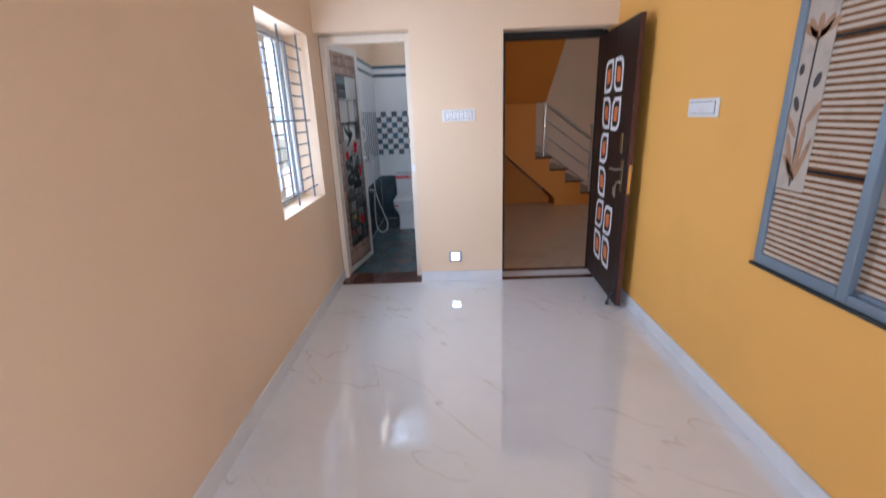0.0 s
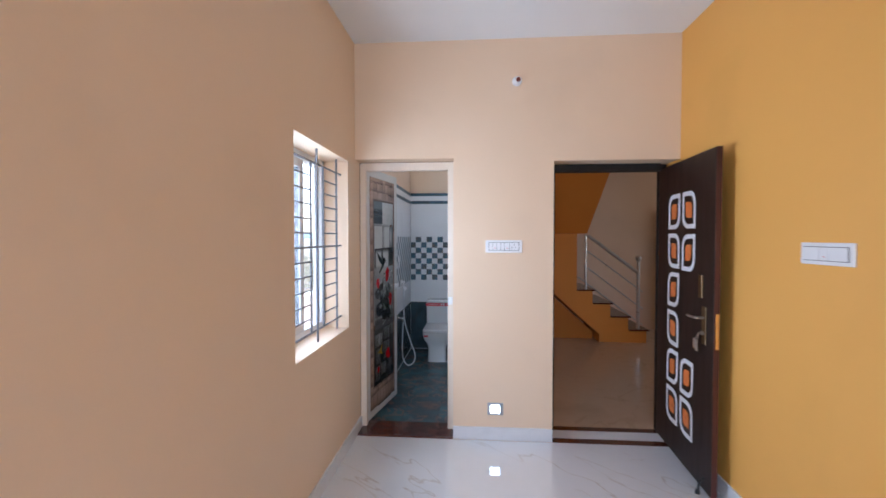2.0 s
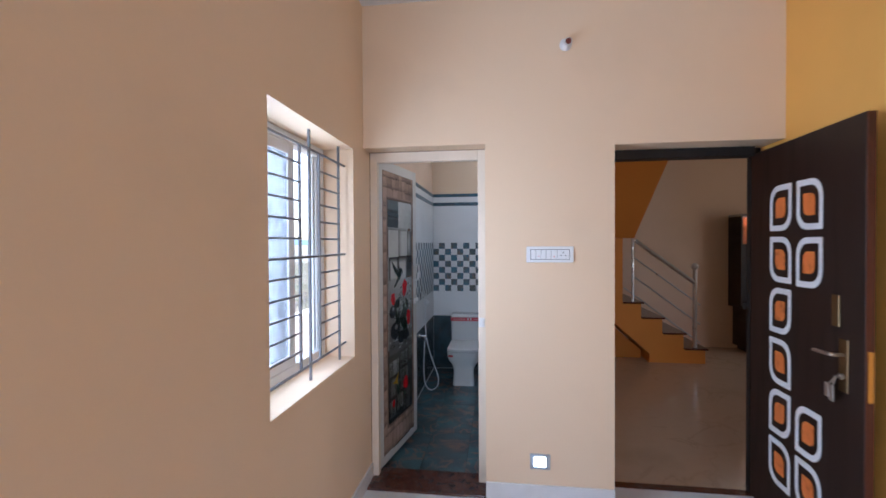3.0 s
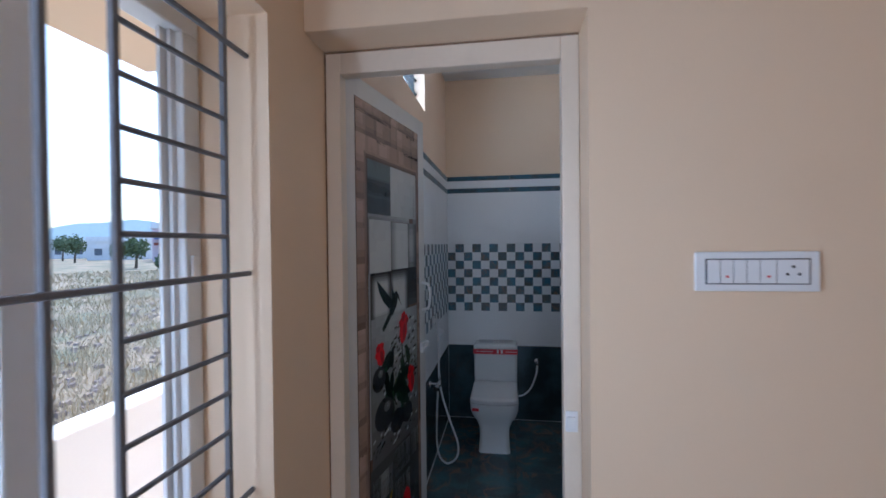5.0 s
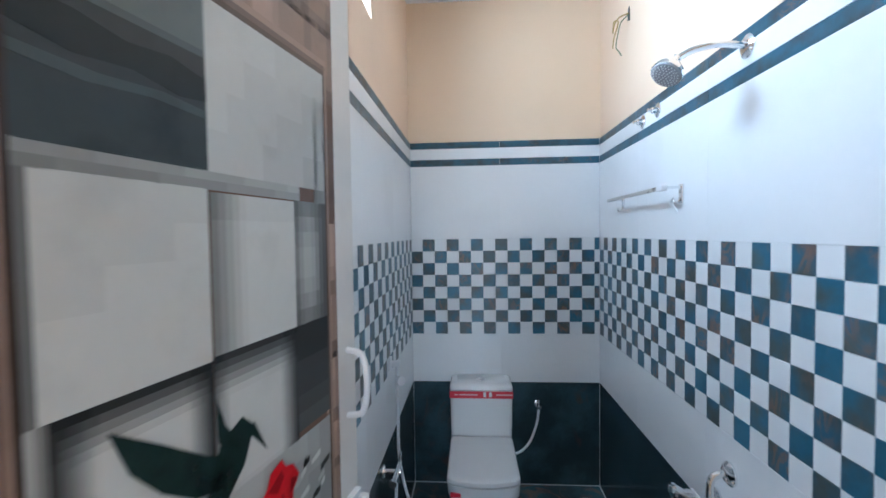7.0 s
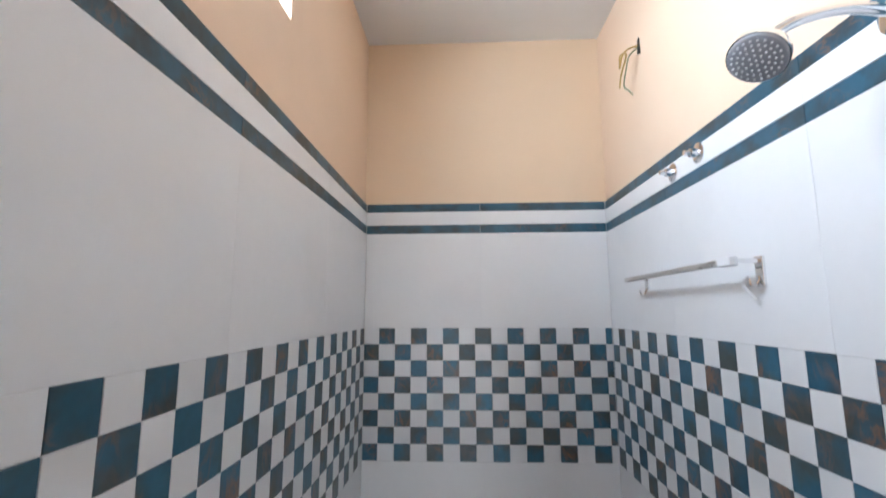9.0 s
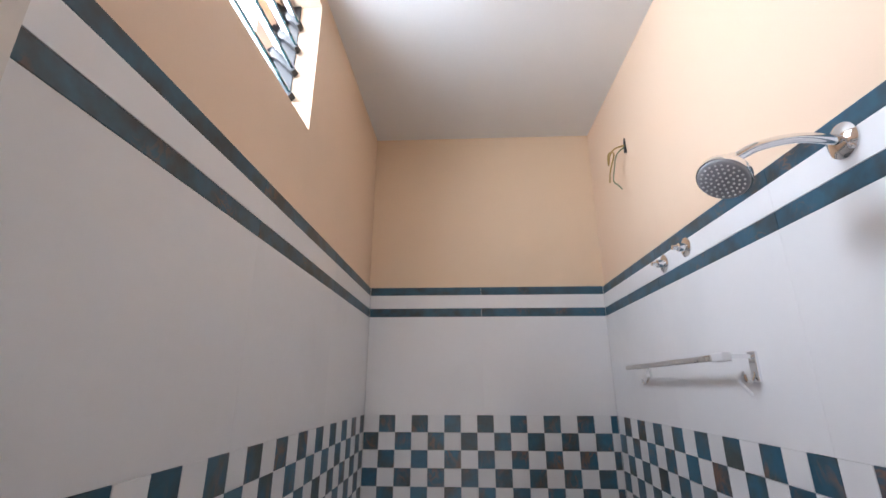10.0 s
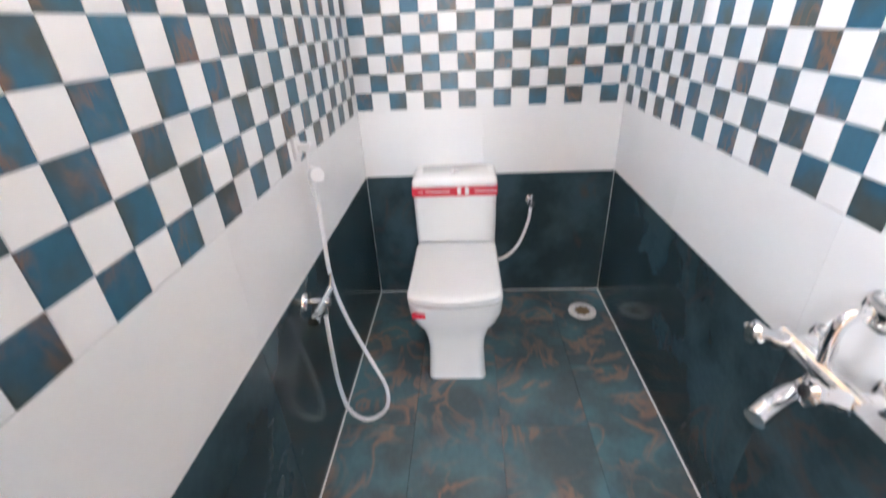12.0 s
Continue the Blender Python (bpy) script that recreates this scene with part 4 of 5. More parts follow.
bh = thing("bulb_holder", (0.195, EW, 2.607), "white angled bulb holder with no bulb", "bulb holder")
part("base", lathe(bmesh.new(), (0.195, EW, 2.607), (0, -1, 0), [(0, 0.034), (0.012, 0.034), (0.02, 0.026), (0.03, 0.023)]), PLASTIC, bh, smooth=True)
part("socket", lathe(bmesh.new(), (0.195, EW - 0.028, 2.607), (0.15, -1, -0.25), [(0, 0.021), (0.045, 0.021), (0.045, 0.017), (0.02, 0.016)]), PLASTIC, bh, smooth=True)
part("contact", lathe(bmesh.new(), (0.195, EW - 0.045, 2.604), (0.15, -1, -0.25), [(0, 0.0155), (0.034, 0.0155)]), mat("red_contact_disc", (0.16, 0.03, 0.02), 0.5, bump=0.0), bh, "dark red inside of the holder")

# ---- toilet ----
TC, TF = -0.569, 6.10
to = thing("toilet", (TC, 6.405, BF), "white one-piece toilet with closed lid and red tape", "toilet")


def bowed(z, hx, y0, y1, r, bow):
    """A rounded outline whose front edge swells towards the room."""
    out = []
    for x, y, _ in rounded(TC, (y0 + y1) / 2, hx, (y1 - y0) / 2, r, z, 8):
        f = max(0.0, 1 - (y - y0) / 0.16)
        out.append((x, y + bow * f * ((x - TC) / hx) ** 2, z))
    a = [out[k] for k in range(len(out))]
    full = []
    for k, p in enumerate(a):
        q = a[(k + 1) % len(a)]
        full.append(p)
        if abs(p[0] - q[0]) > 0.08 and p[1] < (y0 + y1) / 2:
            for s in range(1, 8):
                x = p[0] + (q[0] - p[0]) * s / 8
                full.append((x, y0 + bow * ((x - TC) / hx) ** 2, z))
    return full


def toilet_ring(z, hx, y0, y1, r):
    return bowed(z, hx, y0, y1, r, 0.03 if z > 0.16 else 0.0)


part("bowl", loft(bmesh.new(), [toilet_ring(*q) for q in ((BF, 0.116, 6.098, 6.715, 0.03), (BF + 0.03, 0.113, 6.102, 6.715, 0.03), (0.10, 0.108, 6.108, 6.715, 0.03), (0.150, 0.112, 6.106, 6.715, 0.035), (0.185, 0.134, 6.098, 6.715, 0.045), (0.220, 0.162, 6.084, 6.715, 0.055), (0.27, 0.176, 6.076, 6.715, 0.05), (0.322, 0.178, 6.072, 6.715, 0.045))]), CERAMIC, to, "white ceramic bowl and pedestal", smooth=True)
part("seat_lid", loft(bmesh.new(), [bowed(z, hx, y0, y1, r, 0.035) for z, hx, y0, y1, r in ((0.325, 0.174, 6.078, 6.532, 0.035), (0.330, 0.178, 6.073, 6.534, 0.035), (0.350, 0.178, 6.073, 6.534, 0.035), (0.359, 0.172, 6.082, 6.532, 0.03), (0.362, 0.158, 6.105, 6.520, 0.03))]), SEATW, to, "white closed seat lid", smooth=True)
part("tank", loft(bmesh.new(), [rounded(TC, (y0 + 6.73) / 2, hx, (6.73 - y0) / 2, 0.022, z) for z, hx, y0 in ((0.30, 0.174, 6.545), (0.40, 0.177, 6.540), (0.624, 0.180, 6.533))]), CERAMIC, to, "white ceramic cistern", smooth=True)
part("tank_lid", loft(bmesh.new(), [rounded(TC, (y0 + 6.735) / 2, hx, (6.735 - y0) / 2, 0.024, z) for z, hx, y0 in ((0.627, 0.179, 6.533), (0.630, 0.182, 6.529), (0.644, 0.181, 6.531), (0.654, 0.172, 6.541), (0.657, 0.150, 6.567))]), CERAMIC, to, "white ceramic cistern lid", smooth=True)
fb = part("flush_button", lathe(bmesh.new(), (TC, 6.625, 0.656), (0, 0, 1), [(0, 0.026), (0.006, 0.026), (0.008, 0.022), (0.008, 0.018), (0.011, 0.017)]), CHROME, to, "chrome dual flush button", smooth=True)
part("button_split", boxes((TC - 0.001, 6.609, 0.667, TC + 0.001, 6.641, 0.6676)), BLACK, fb)
tp = part("tape", boxes((TC - 0.1815, 6.530, 0.5820, TC + 0.1815, 6.532, 0.6220), (TC - 0.1818, 6.532, 0.5820, TC - 0.1805, 6.615, 0.6220), (TC + 0.1805, 6.532, 0.5820, TC + 0.1818, 6.615, 0.6220)), REDTAPE, to, "red printed packing tape")
for a, b in ((-0.155, -0.135), (-0.125, -0.02), (0.085, 0.178)):
    part("print_bar", boxes((TC + a, 6.529, 0.5995, TC + b, 6.530, 0.6060)), PINKISH, tp, "faded bar of print")
for a in (0.012, 0.045):
    part("print_mark", boxes((TC + a, 6.529, 0.5900, TC + a + 0.016, 6.530, 0.6180)), CERAMIC, tp, "white printed mark")
part("sticker", boxes((TC - 0.160, 6.086, 0.272, TC - 0.110, 6.098, 0.292)), REDTAPE, to, "small red sticker on the bowl")
vh = thing("inlet_hose", (-0.219, 6.73, 0.49), "white flexible inlet hose with a chrome angle valve", "hose")
vb = bmesh.new()
lathe(vb, (-0.219, 6.74, 0.477), (0, -1, 0), [(0, 0.024), (0.006, 0.022), (0.008, 0.011), (0.05, 0.011), (0.052, 0.014), (0.07, 0.014)], 16)
tube(vb, [(-0.219, 6.695, 0.477), (-0.219, 6.692, 0.454)], 0.010, 10)
tube(vb, [(-0.219, 6.675, 0.477), (-0.219, 6.67, 0.524)], 0.006, 8)
part("angle_valve", vb, CHROME, vh, "chrome angle valve", smooth=True)
part("hose", tube(bmesh.new(), smooth_path([(-0.219, 6.692, 0.46), (-0.232, 6.685, 0.375), (-0.275, 6.67, 0.27), (-0.335, 6.65, 0.215), (-0.402, 6.64, 0.20)]), 0.0075, 8), PLASTIC, vh, "white braided hose", smooth=True)

# ---- floor drain ----
dr = thing("floor_drain", (0.033, 6.542, BF), "round steel floor drain", "drain")
part("rim", lathe(bmesh.new(), (0.033, 6.542, BF - 0.002), (0, 0, 1), [(0, 0.066), (0.005, 0.066), (0.007, 0.063), (0.006, 0.052), (0.003, 0.050), (0.0025, 0.044)], 32), MATTS, dr, smooth=True)
gb = bmesh.new()
lathe(gb, (0.033, 6.542, BF - 0.001), (0, 0, 1), [(0, 0.05), (0.003, 0.05), (0.006, 0.03), (0.007, 0.006)], 24)
part("grate", gb, AGED, dr, "domed dark steel grate", smooth=True)
for k in range(8):
    a = k * math.pi / 4
    part("slot", boxes((0.033 + 0.036 * math.cos(a) - 0.004, 6.542 + 0.036 * math.sin(a) - 0.004, BF + 0.004, 0.033 + 0.036 * math.cos(a) + 0.004, 6.542 + 0.036 * math.sin(a) + 0.004, BF + 0.0052)), BLACK, dr)

# ---- hand spray ----
hs = thing("hand_spray", (BX0, 5.955, 0.94), "white hand spray with a looped white hose", "hand spray")
part("holder", boxes((BX0, 5.938, 0.925, BX0 + 0.012, 5.98, 0.985), (BX0 + 0.012, 5.947, 0.945, BX0 + 0.05, 5.971, 0.968), bevel=0.003), PLASTIC, hs, "white plastic hook")
sp = bmesh.new()
tube(sp, smooth_path([(BX0 + 0.040, 5.955, 0.775), (BX0 + 0.040, 5.955, 0.815), (BX0 + 0.040, 5.954, 0.85), (BX0 + 0.046, 5.948, 0.878), (BX0 + 0.060, 5.935, 0.884)]), [0.008] * 9 + [0.012] * 8 + [0.017] * 8 + [0.022] * 7 + [0.021], 12)
tube(sp, [(BX0 + 0.036, 5.958, 0.87), (BX0 + 0.036, 5.958, 0.95)], 0.006, 8)
box(sp, BX0 + 0.044, 5.925, 0.80, BX0 + 0.050, 5.942, 0.86, 0.002)
part("spray_head", sp, PLASTIC, hs, "white spray head and lever", smooth=True)
part("hose", tube(bmesh.new(), smooth_path([(BX0 + 0.040, 5.955, 0.78), (BX0 + 0.04, 5.945, 0.70), (BX0 + 0.045, 5.925, 0.56), (BX0 + 0.07, 5.92, 0.42), (BX0 + 0.125, 5.915, 0.25), (BX0 + 0.175, 5.905, 0.11), (BX0 + 0.165, 5.89, 0.02), (BX0 + 0.10, 5.875, -0.015), (BX0 + 0.05, 5.855, 0.05), (BX0 + 0.038, 5.835, 0.18), (BX0 + 0.045, 5.815, 0.36), (BX0 + 0.055, 5.802, 0.515)], 10), 0.0068, 8), PLASTIC, hs, "white flexible hose", smooth=True)
tb = bmesh.new()
lathe(tb, (BX0, 5.805, 0.550), (1, 0, 0), [(0, 0.026), (0.006, 0.024), (0.008, 0.011), (0.075, 0.011)], 16)
tube(tb, [(BX0 + 0.055, 5.735, 0.550), (BX0 + 0.055, 5.875, 0.550)], 0.012, 12)
tube(tb, [(BX0 + 0.055, 5.802, 0.550), (BX0 + 0.055, 5.802, 0.510)], 0.010, 10)
tube(tb, [(BX0 + 0.055, 5.870, 0.553), (BX0 + 0.06, 5.885, 0.595)], 0.005, 8)
tube(tb, [(BX0 + 0.055, 5.725, 0.550), (BX0 + 0.055, 5.710, 0.550)], 0.016, 12)
part("stop_cock", tb, CHROME, hs, "chrome two-way cock", smooth=True)

# ---- mixer, shower, valves, towel rack ----
mx = thing("wall_mixer", (BX1, 5.397, 0.70), "chrome wall mixer with spout and bend pipe", "mixer tap")


def flange(at, out, r, h=0.012):
    return lathe(bmesh.new(), at, out, [(0, r), (h * 0.3, r), (h * 0.7, r * 0.75), (h, r * 0.45)], 24)


for y in (5.322, 5.472):
    part("flange", flange((BX1, y, 0.677), (-1, 0, 0), 0.034, 0.02), CHROME, mx, smooth=True)
    part("inlet", tube(bmesh.new(), [(BX1 - 0.012, y, 0.677), (BX1 - 0.075, y, 0.677)], 0.015, 14), CHROME, mx, smooth=True)
    hb = lathe(bmesh.new(), (BX1 - 0.075, y, 0.677), (-1, 0, 0.35), [(0, 0.019), (0.02, 0.020), (0.035, 0.014), (0.05, 0.019), (0.066, 0.021), (0.074, 0.012)], 14)
    tube(hb, [(BX1 - 0.135, y - 0.024, 0.698), (BX1 - 0.135, y + 0.024, 0.698)], 0.006, 8)
    tube(hb, [(BX1 - 0.135, y, 0.674), (BX1 - 0.135, y, 0.722)], 0.006, 8)
    part("handle", hb, CHROME, mx, smooth=True)
part("body", tube(bmesh.new(), [(BX1 - 0.06, 5.302, 0.677), (BX1 - 0.06, 5.492, 0.677)], 0.02, 16), CHROME, mx, smooth=True)
part("spout", tube(bmesh.new(), smooth_path([(BX1 - 0.06, 5.397, 0.668), (BX1 - 0.075, 5.390, 0.640), (BX1 - 0.11, 5.378, 0.640), (BX1 - 0.16, 5.350, 0.642), (BX1 - 0.198, 5.328, 0.632)]), [0.015] * 16 + [0.0175] * 17, 14), CHROME, mx, "chrome swinging spout", smooth=True)
part("bend_pipe", tube(bmesh.new(), smooth_path([(BX1 - 0.06, 5.397, 0.685), (BX1 - 0.062, 5.399, 0.74), (BX1 - 0.055, 5.401, 0.778), (BX1 - 0.03, 5.402, 0.794), (BX1, 5.402, 0.795)]), 0.011, 12), CHROME, mx, "chrome bend pipe", smooth=True)
part("flange", flange((BX1, 5.402, 0.795), (-1, 0, 0), 0.036, 0.02), CHROME, mx, smooth=True)

sh = thing("shower", (BX1, 5.340, 2.039), "chrome shower arm with a round grey-faced head", "shower")
part("flange", flange((BX1, 5.340, 2.039), (-1, 0, 0), 0.033), CHROME, sh, smooth=True)
part("arm", tube(bmesh.new(), smooth_path([(BX1, 5.340, 2.039), (BX1 - 0.07, 5.345, 2.050), (BX1 - 0.135, 5.358, 2.043), (BX1 - 0.181, 5.369, 2.021)]), 0.0095, 12), CHROME, sh, smooth=True)
HA = Vector((-0.55, -0.28, -0.78)).normalized()
H0 = Vector((BX1 - 0.181, 5.369, 2.021))
part("head", lathe(bmesh.new(), H0, HA, [(-0.008, 0.012), (0.006, 0.014), (0.012, 0.018), (0.022, 0.020), (0.034, 0.036), (0.046, 0.043), (0.060, 0.044)], 32), CHROME, sh, "round chrome head", smooth=True)
face = part("face", lathe(bmesh.new(), H0 + HA * 0.060, HA, [(0, 0.042), (0.004, 0.041), (0.006, 0.038)], 32), GREYP, sh, "grey nozzle plate", smooth=True)
e1 = HA.orthogonal().normalized()
e2 = HA.cross(e1)
for ring_r, cnt in ((0.0, 1), (0.009, 6), (0.018, 12), (0.026, 18), (0.034, 22)):
    nb = bmesh.new()
    for k in range(cnt):
        a = 2 * math.pi * k / cnt
        lathe(nb, H0 + HA * 0.0655 + (e1 * math.cos(a) + e2 * math.sin(a)) * ring_r, HA, [(0, 0.0022), (0.003, 0.0015)], 6)
    part("nozzles", nb, PLASTIC, face, "ring of pale nozzles")

for y, z in ((6.077, 2.018), (5.923, 2.027)):
    v = thing("wall_valve", (BX1, y, z), "chrome concealed stop valve without a knob", "valve", "valves on the bathroom wall")
    part("flange", flange((BX1, y, z), (-1, 0, 0), 0.030, 0.008), CHROME, v, smooth=True)
    part("spindle", lathe(bmesh.new(), (BX1 - 0.006, y, z), (-1, 0, 0), [(0, 0.014), (0.018, 0.013), (0.02, 0.008), (0.036, 0.007)], 12), CHROME, v, smooth=True)

tr = thing("towel_rack", (BX1, 6.035, 1.66), "chrome towel rack with hooks", "towel rack")
part("bar", boxes((0.080, 5.700, 1.680, 0.095, 6.345, 1.695), bevel=0.003), STEEL, tr)
part("bar_cap", boxes((0.077, 5.695, 1.677, 0.098, 5.745, 1.698), bevel=0.003), PLASTIC, tr, "white protective cap")
for y in (5.710, 6.320):
    b = part("bracket", boxes((BX1 - 0.008, y - 0.013, 1.63 if y < 6 else 1.65, BX1, y + 0.013, 1.70), (0.088, y - 0.006, 1.684, BX1 - 0.004, y + 0.006, 1.694), bevel=0.0015), CHROME, tr)
    part("hook", tube(bmesh.new(), smooth_path([(BX1 - 0.006, y, 1.652), (BX1 - 0.016, y, 1.634), (BX1 - 0.028, y, 1.634), (BX1 - 0.031, y, 1.648)]), 0.0035, 8), CHROME, b, smooth=True)
part("tie", tube(bmesh.new(), smooth_path([(0.135, 5.725, 1.655), (0.128, 5.735, 1.635), (0.138, 5.730, 1.615), (0.147, 5.725, 1.60)]), 0.004, 6), PLASTIC, tr, "strip of white wrapping")

wr = thing("wire_loop", (BX1, 6.277, 2.58), "loose yellow and green wires from a wall outlet", "wires")
part("outlet_hole", plate(bmesh.new(), [(BX1 + 0.0095, 6.267, 2.555), (BX1 + 0.0095, 6.290, 2.565), (BX1 + 0.0095, 6.284, 2.615), (BX1 + 0.0095, 6.272, 2.625)], (-1, 0, 0), 0.004), BLACK, wr, "dark chipped outlet hole")
YW = mat("yellow_wire", (0.42, 0.27, 0.07), 0.5, bump=0.0)
part("wire", tube(bmesh.new(), smooth_path([(BX1 + 0.008, 6.277, 2.595), (BX1 - 0.038, 6.272, 2.575), (BX1 - 0.067, 6.257, 2.535), (BX1 - 0.067, 6.282, 2.505), (BX1 - 0.057, 6.312, 2.53), (BX1 - 0.057, 6.297, 2.565), (BX1 - 0.048, 6.262, 2.545), (BX1 - 0.048, 6.322, 2.50), (BX1 - 0.048, 6.347, 2.455)]), 0.0032, 6), YW, wr)
part("wire", tube(bmesh.new(), smooth_path([(BX1 + 0.008, 6.280, 2.59), (BX1 - 0.028, 6.284, 2.555), (BX1 - 0.038, 6.302, 2.50), (BX1 - 0.038, 6.327, 2.455), (BX1 - 0.034, 6.297, 2.42), (BX1 - 0.030, 6.272, 2.39)]), 0.0028, 6), mat("green_wire", (0.16, 0.20, 0.10), 0.5, bump=0.0), wr)

# ---- living room: stair, rail, upper flight, media unit ----
st = thing("staircase", (1.4, 7.6, 0.0), "orange-sided staircase with dark granite treads", "staircase", kind="structure")
SY0, SY1, RUN, RISE, SX = 7.14, 8.05, 0.2485, 0.187, 2.335
sb = bmesh.new()
prof = [(SX - 0.03, 0.0)]
for k in range(8):
    prof += [(SX - 0.03 - RUN * k, RISE * (k + 1) - 0.02), (SX - 0.03 - RUN * (k + 1), RISE * (k + 1) - 0.02)]
prof += [(SX - 0.03 - RUN * 8, RISE * 8 - 0.20), (1.657, 0.113), (1.657, 0.0)]
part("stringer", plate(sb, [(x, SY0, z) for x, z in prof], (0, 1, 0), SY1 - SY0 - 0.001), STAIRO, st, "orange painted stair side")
for k in range(8):
    part("tread", boxes((SX - RUN * (k + 1) - 0.02, SY0 - 0.02, RISE * (k + 1) - 0.02, SX - RUN * k, SY1 - 0.002, RISE * (k + 1)), bevel=0.004), BROWN, st, "dark brown granite tread")
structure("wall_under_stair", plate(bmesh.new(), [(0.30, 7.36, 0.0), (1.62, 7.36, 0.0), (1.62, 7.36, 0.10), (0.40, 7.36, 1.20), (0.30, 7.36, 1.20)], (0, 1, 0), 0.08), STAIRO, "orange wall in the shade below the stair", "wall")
sr = thing("stair_rail", (2.195, 7.19, 0.19), "stainless steel stair railing", "railing")
RY, NX, SL = 7.19, 2.205, RISE / RUN
part("newel", tube(bmesh.new(), [(NX, RY, RISE), (NX, RY, 1.15)], 0.024, 14), STEEL, sr, smooth=True)
part("ball", lathe(bmesh.new(), (NX, RY, 1.15), (0, 0, 1), [(0, 0.015), (0.01, 0.03), (0.035, 0.042), (0.06, 0.038), (0.078, 0.016), (0.08, 0.004)], 16), STEEL, sr, smooth=True)
part("handrail", tube(bmesh.new(), [(NX, RY, 0.985), (1.50, RY, 0.985 + SL * 0.705)], 0.024, 12), STEEL, sr, smooth=True)
for h in (0.245, 0.475, 0.715):
    part("mid_rail", tube(bmesh.new(), [(NX + 0.06, RY, h), (1.37 if h < 0.3 else 1.48, RY, h + SL * (0.895 if h < 0.3 else 0.785))], 0.009, 8), STEEL, sr, smooth=True)
part("baluster", tube(bmesh.new(), [(1.475, RY, RISE * 4), (1.475, RY, 0.985 + SL * 0.73)], 0.016, 10), STEEL, sr, smooth=True)
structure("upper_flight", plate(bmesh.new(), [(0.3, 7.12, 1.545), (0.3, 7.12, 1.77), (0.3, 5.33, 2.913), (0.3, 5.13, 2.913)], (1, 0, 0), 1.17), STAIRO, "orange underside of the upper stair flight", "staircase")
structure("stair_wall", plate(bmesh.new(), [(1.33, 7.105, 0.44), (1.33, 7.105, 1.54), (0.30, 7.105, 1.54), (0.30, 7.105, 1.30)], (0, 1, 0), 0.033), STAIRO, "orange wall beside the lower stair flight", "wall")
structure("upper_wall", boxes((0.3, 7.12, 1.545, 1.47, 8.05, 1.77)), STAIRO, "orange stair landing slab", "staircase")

tv = thing("media_unit", (3.900, 7.75, 0.0), "dark brown media wall unit with a lit corner shelf", "media unit")
DW = mat("dark_brown_laminate", (0.016, 0.010, 0.009), 0.5, vary=0.3, scale=3, fine=50, bump=0.03, stretch=(1, 1, 6))
GL = mat("grey_laminate", (0.24, 0.22, 0.22), 0.35, vary=0.1, bump=0.02)
SLAT = mat("orange_slat_wood", (0.50, 0.13, 0.035), 0.4, vary=0.3, scale=8, fine=60, bump=0.04)
part("back_panel", boxes((3.020, 7.98, 0.60, 4.9, 8.048, 1.83)), DW, tv)
part("side_panel", boxes((3.000, 7.72, 0.60, 3.020, 8.048, 1.83), bevel=0.002), DW, tv)
part("top_shelf", boxes((3.000, 7.72, 1.83, 4.9, 8.048, 1.86), bevel=0.002), GL, tv, "pale grey top edge")
part("cabinet", boxes((3.060, 7.70, 0.06, 4.9, 8.048, 0.60), bevel=0.003), DW, tv)
part("counter", boxes((3.000, 7.66, 0.60, 4.9, 7.98, 0.64), bevel=0.003), BLACK, tv)
part("plinth", boxes((3.120, 7.74, 0.0, 4.9, 8.04, 0.06)), BLACK, tv)
for a, b, m in ((3.070, 3.260, GL), (3.270, 3.820, DW), (3.830, 4.100, GL), (4.110, 4.88, DW)):
    part("door_panel", boxes((a, 7.685, 0.08, b, 7.70, 0.58), bevel=0.002), m, tv)
for k in range(6):
    x = 3.03 + 0.038 * k
    part("slat", boxes((x, 7.955, 1.46, x + 0.026, 7.98, 1.828), bevel=0.003), SLAT, tv, "orange wooden slat")
part("spot_lamp", lathe(bmesh.new(), (3.220, 7.88, 1.83), (0, 0, -1), [(0, 0.03), (0.006, 0.03), (0.008, 0.02)], 16), glowing("warm_spot", (1.0, 0.85, 0.6), 25.0), tv, "small warm spotlight, lit")
part("spot_lamp", lathe(bmesh.new(), (3.820, 7.88, 1.83), (0, 0, -1), [(0, 0.03), (0.006, 0.03), (0.008, 0.02)], 16), glowing("warm_spot", (1.0, 0.85, 0.6), 25.0), tv, "small warm spotlight, lit")
for x, w in ((3.340, 0.17), (3.580, 0.34)):
    d = tagged(part("white_box", boxes((x, 7.74, 0.641, x + w, 7.86, 0.72), bevel=0.004), PLASTIC), "small white box on the dark counter", "box", "boxes on the counter")

# ---- outdoors ----
GROUND = mat("dry_grass_ground", (0.20, 0.155, 0.10), 0.95, vary=0.3, scale=0.5, fine=9, bump=0.6, rise=0.08, second=(0.10, 0.10, 0.055), mix=(0.42, 0.6))
PATH_M = mat("sunlit_cement", (0.62, 0.60, 0.57), 0.85, vary=0.1, scale=2, fine=60, bump=0.2)
OUTW = mat("white_exterior_paint", (0.80, 0.79, 0.76), 0.7, vary=0.05, scale=2, fine=80, bump=0.1)
PINKW = mat("pink_exterior_paint", (0.70, 0.56, 0.58), 0.7, vary=0.06, scale=1, fine=20, bump=0.1)
# Pane colour is lifted to grey to suggest the haze of distance.
PANEG = mat("haze_greyed_pane", (0.16, 0.18, 0.22), 0.3, vary=0.1, bump=0.0)
BLUEP = mat("blue_plastic_tank", (0.02, 0.10, 0.40), 0.4, vary=0.1, bump=0.0)
LEAFM = mat("foliage", (0.12, 0.16, 0.075), 0.7, vary=0.4, scale=2, fine=10, bump=0.0)
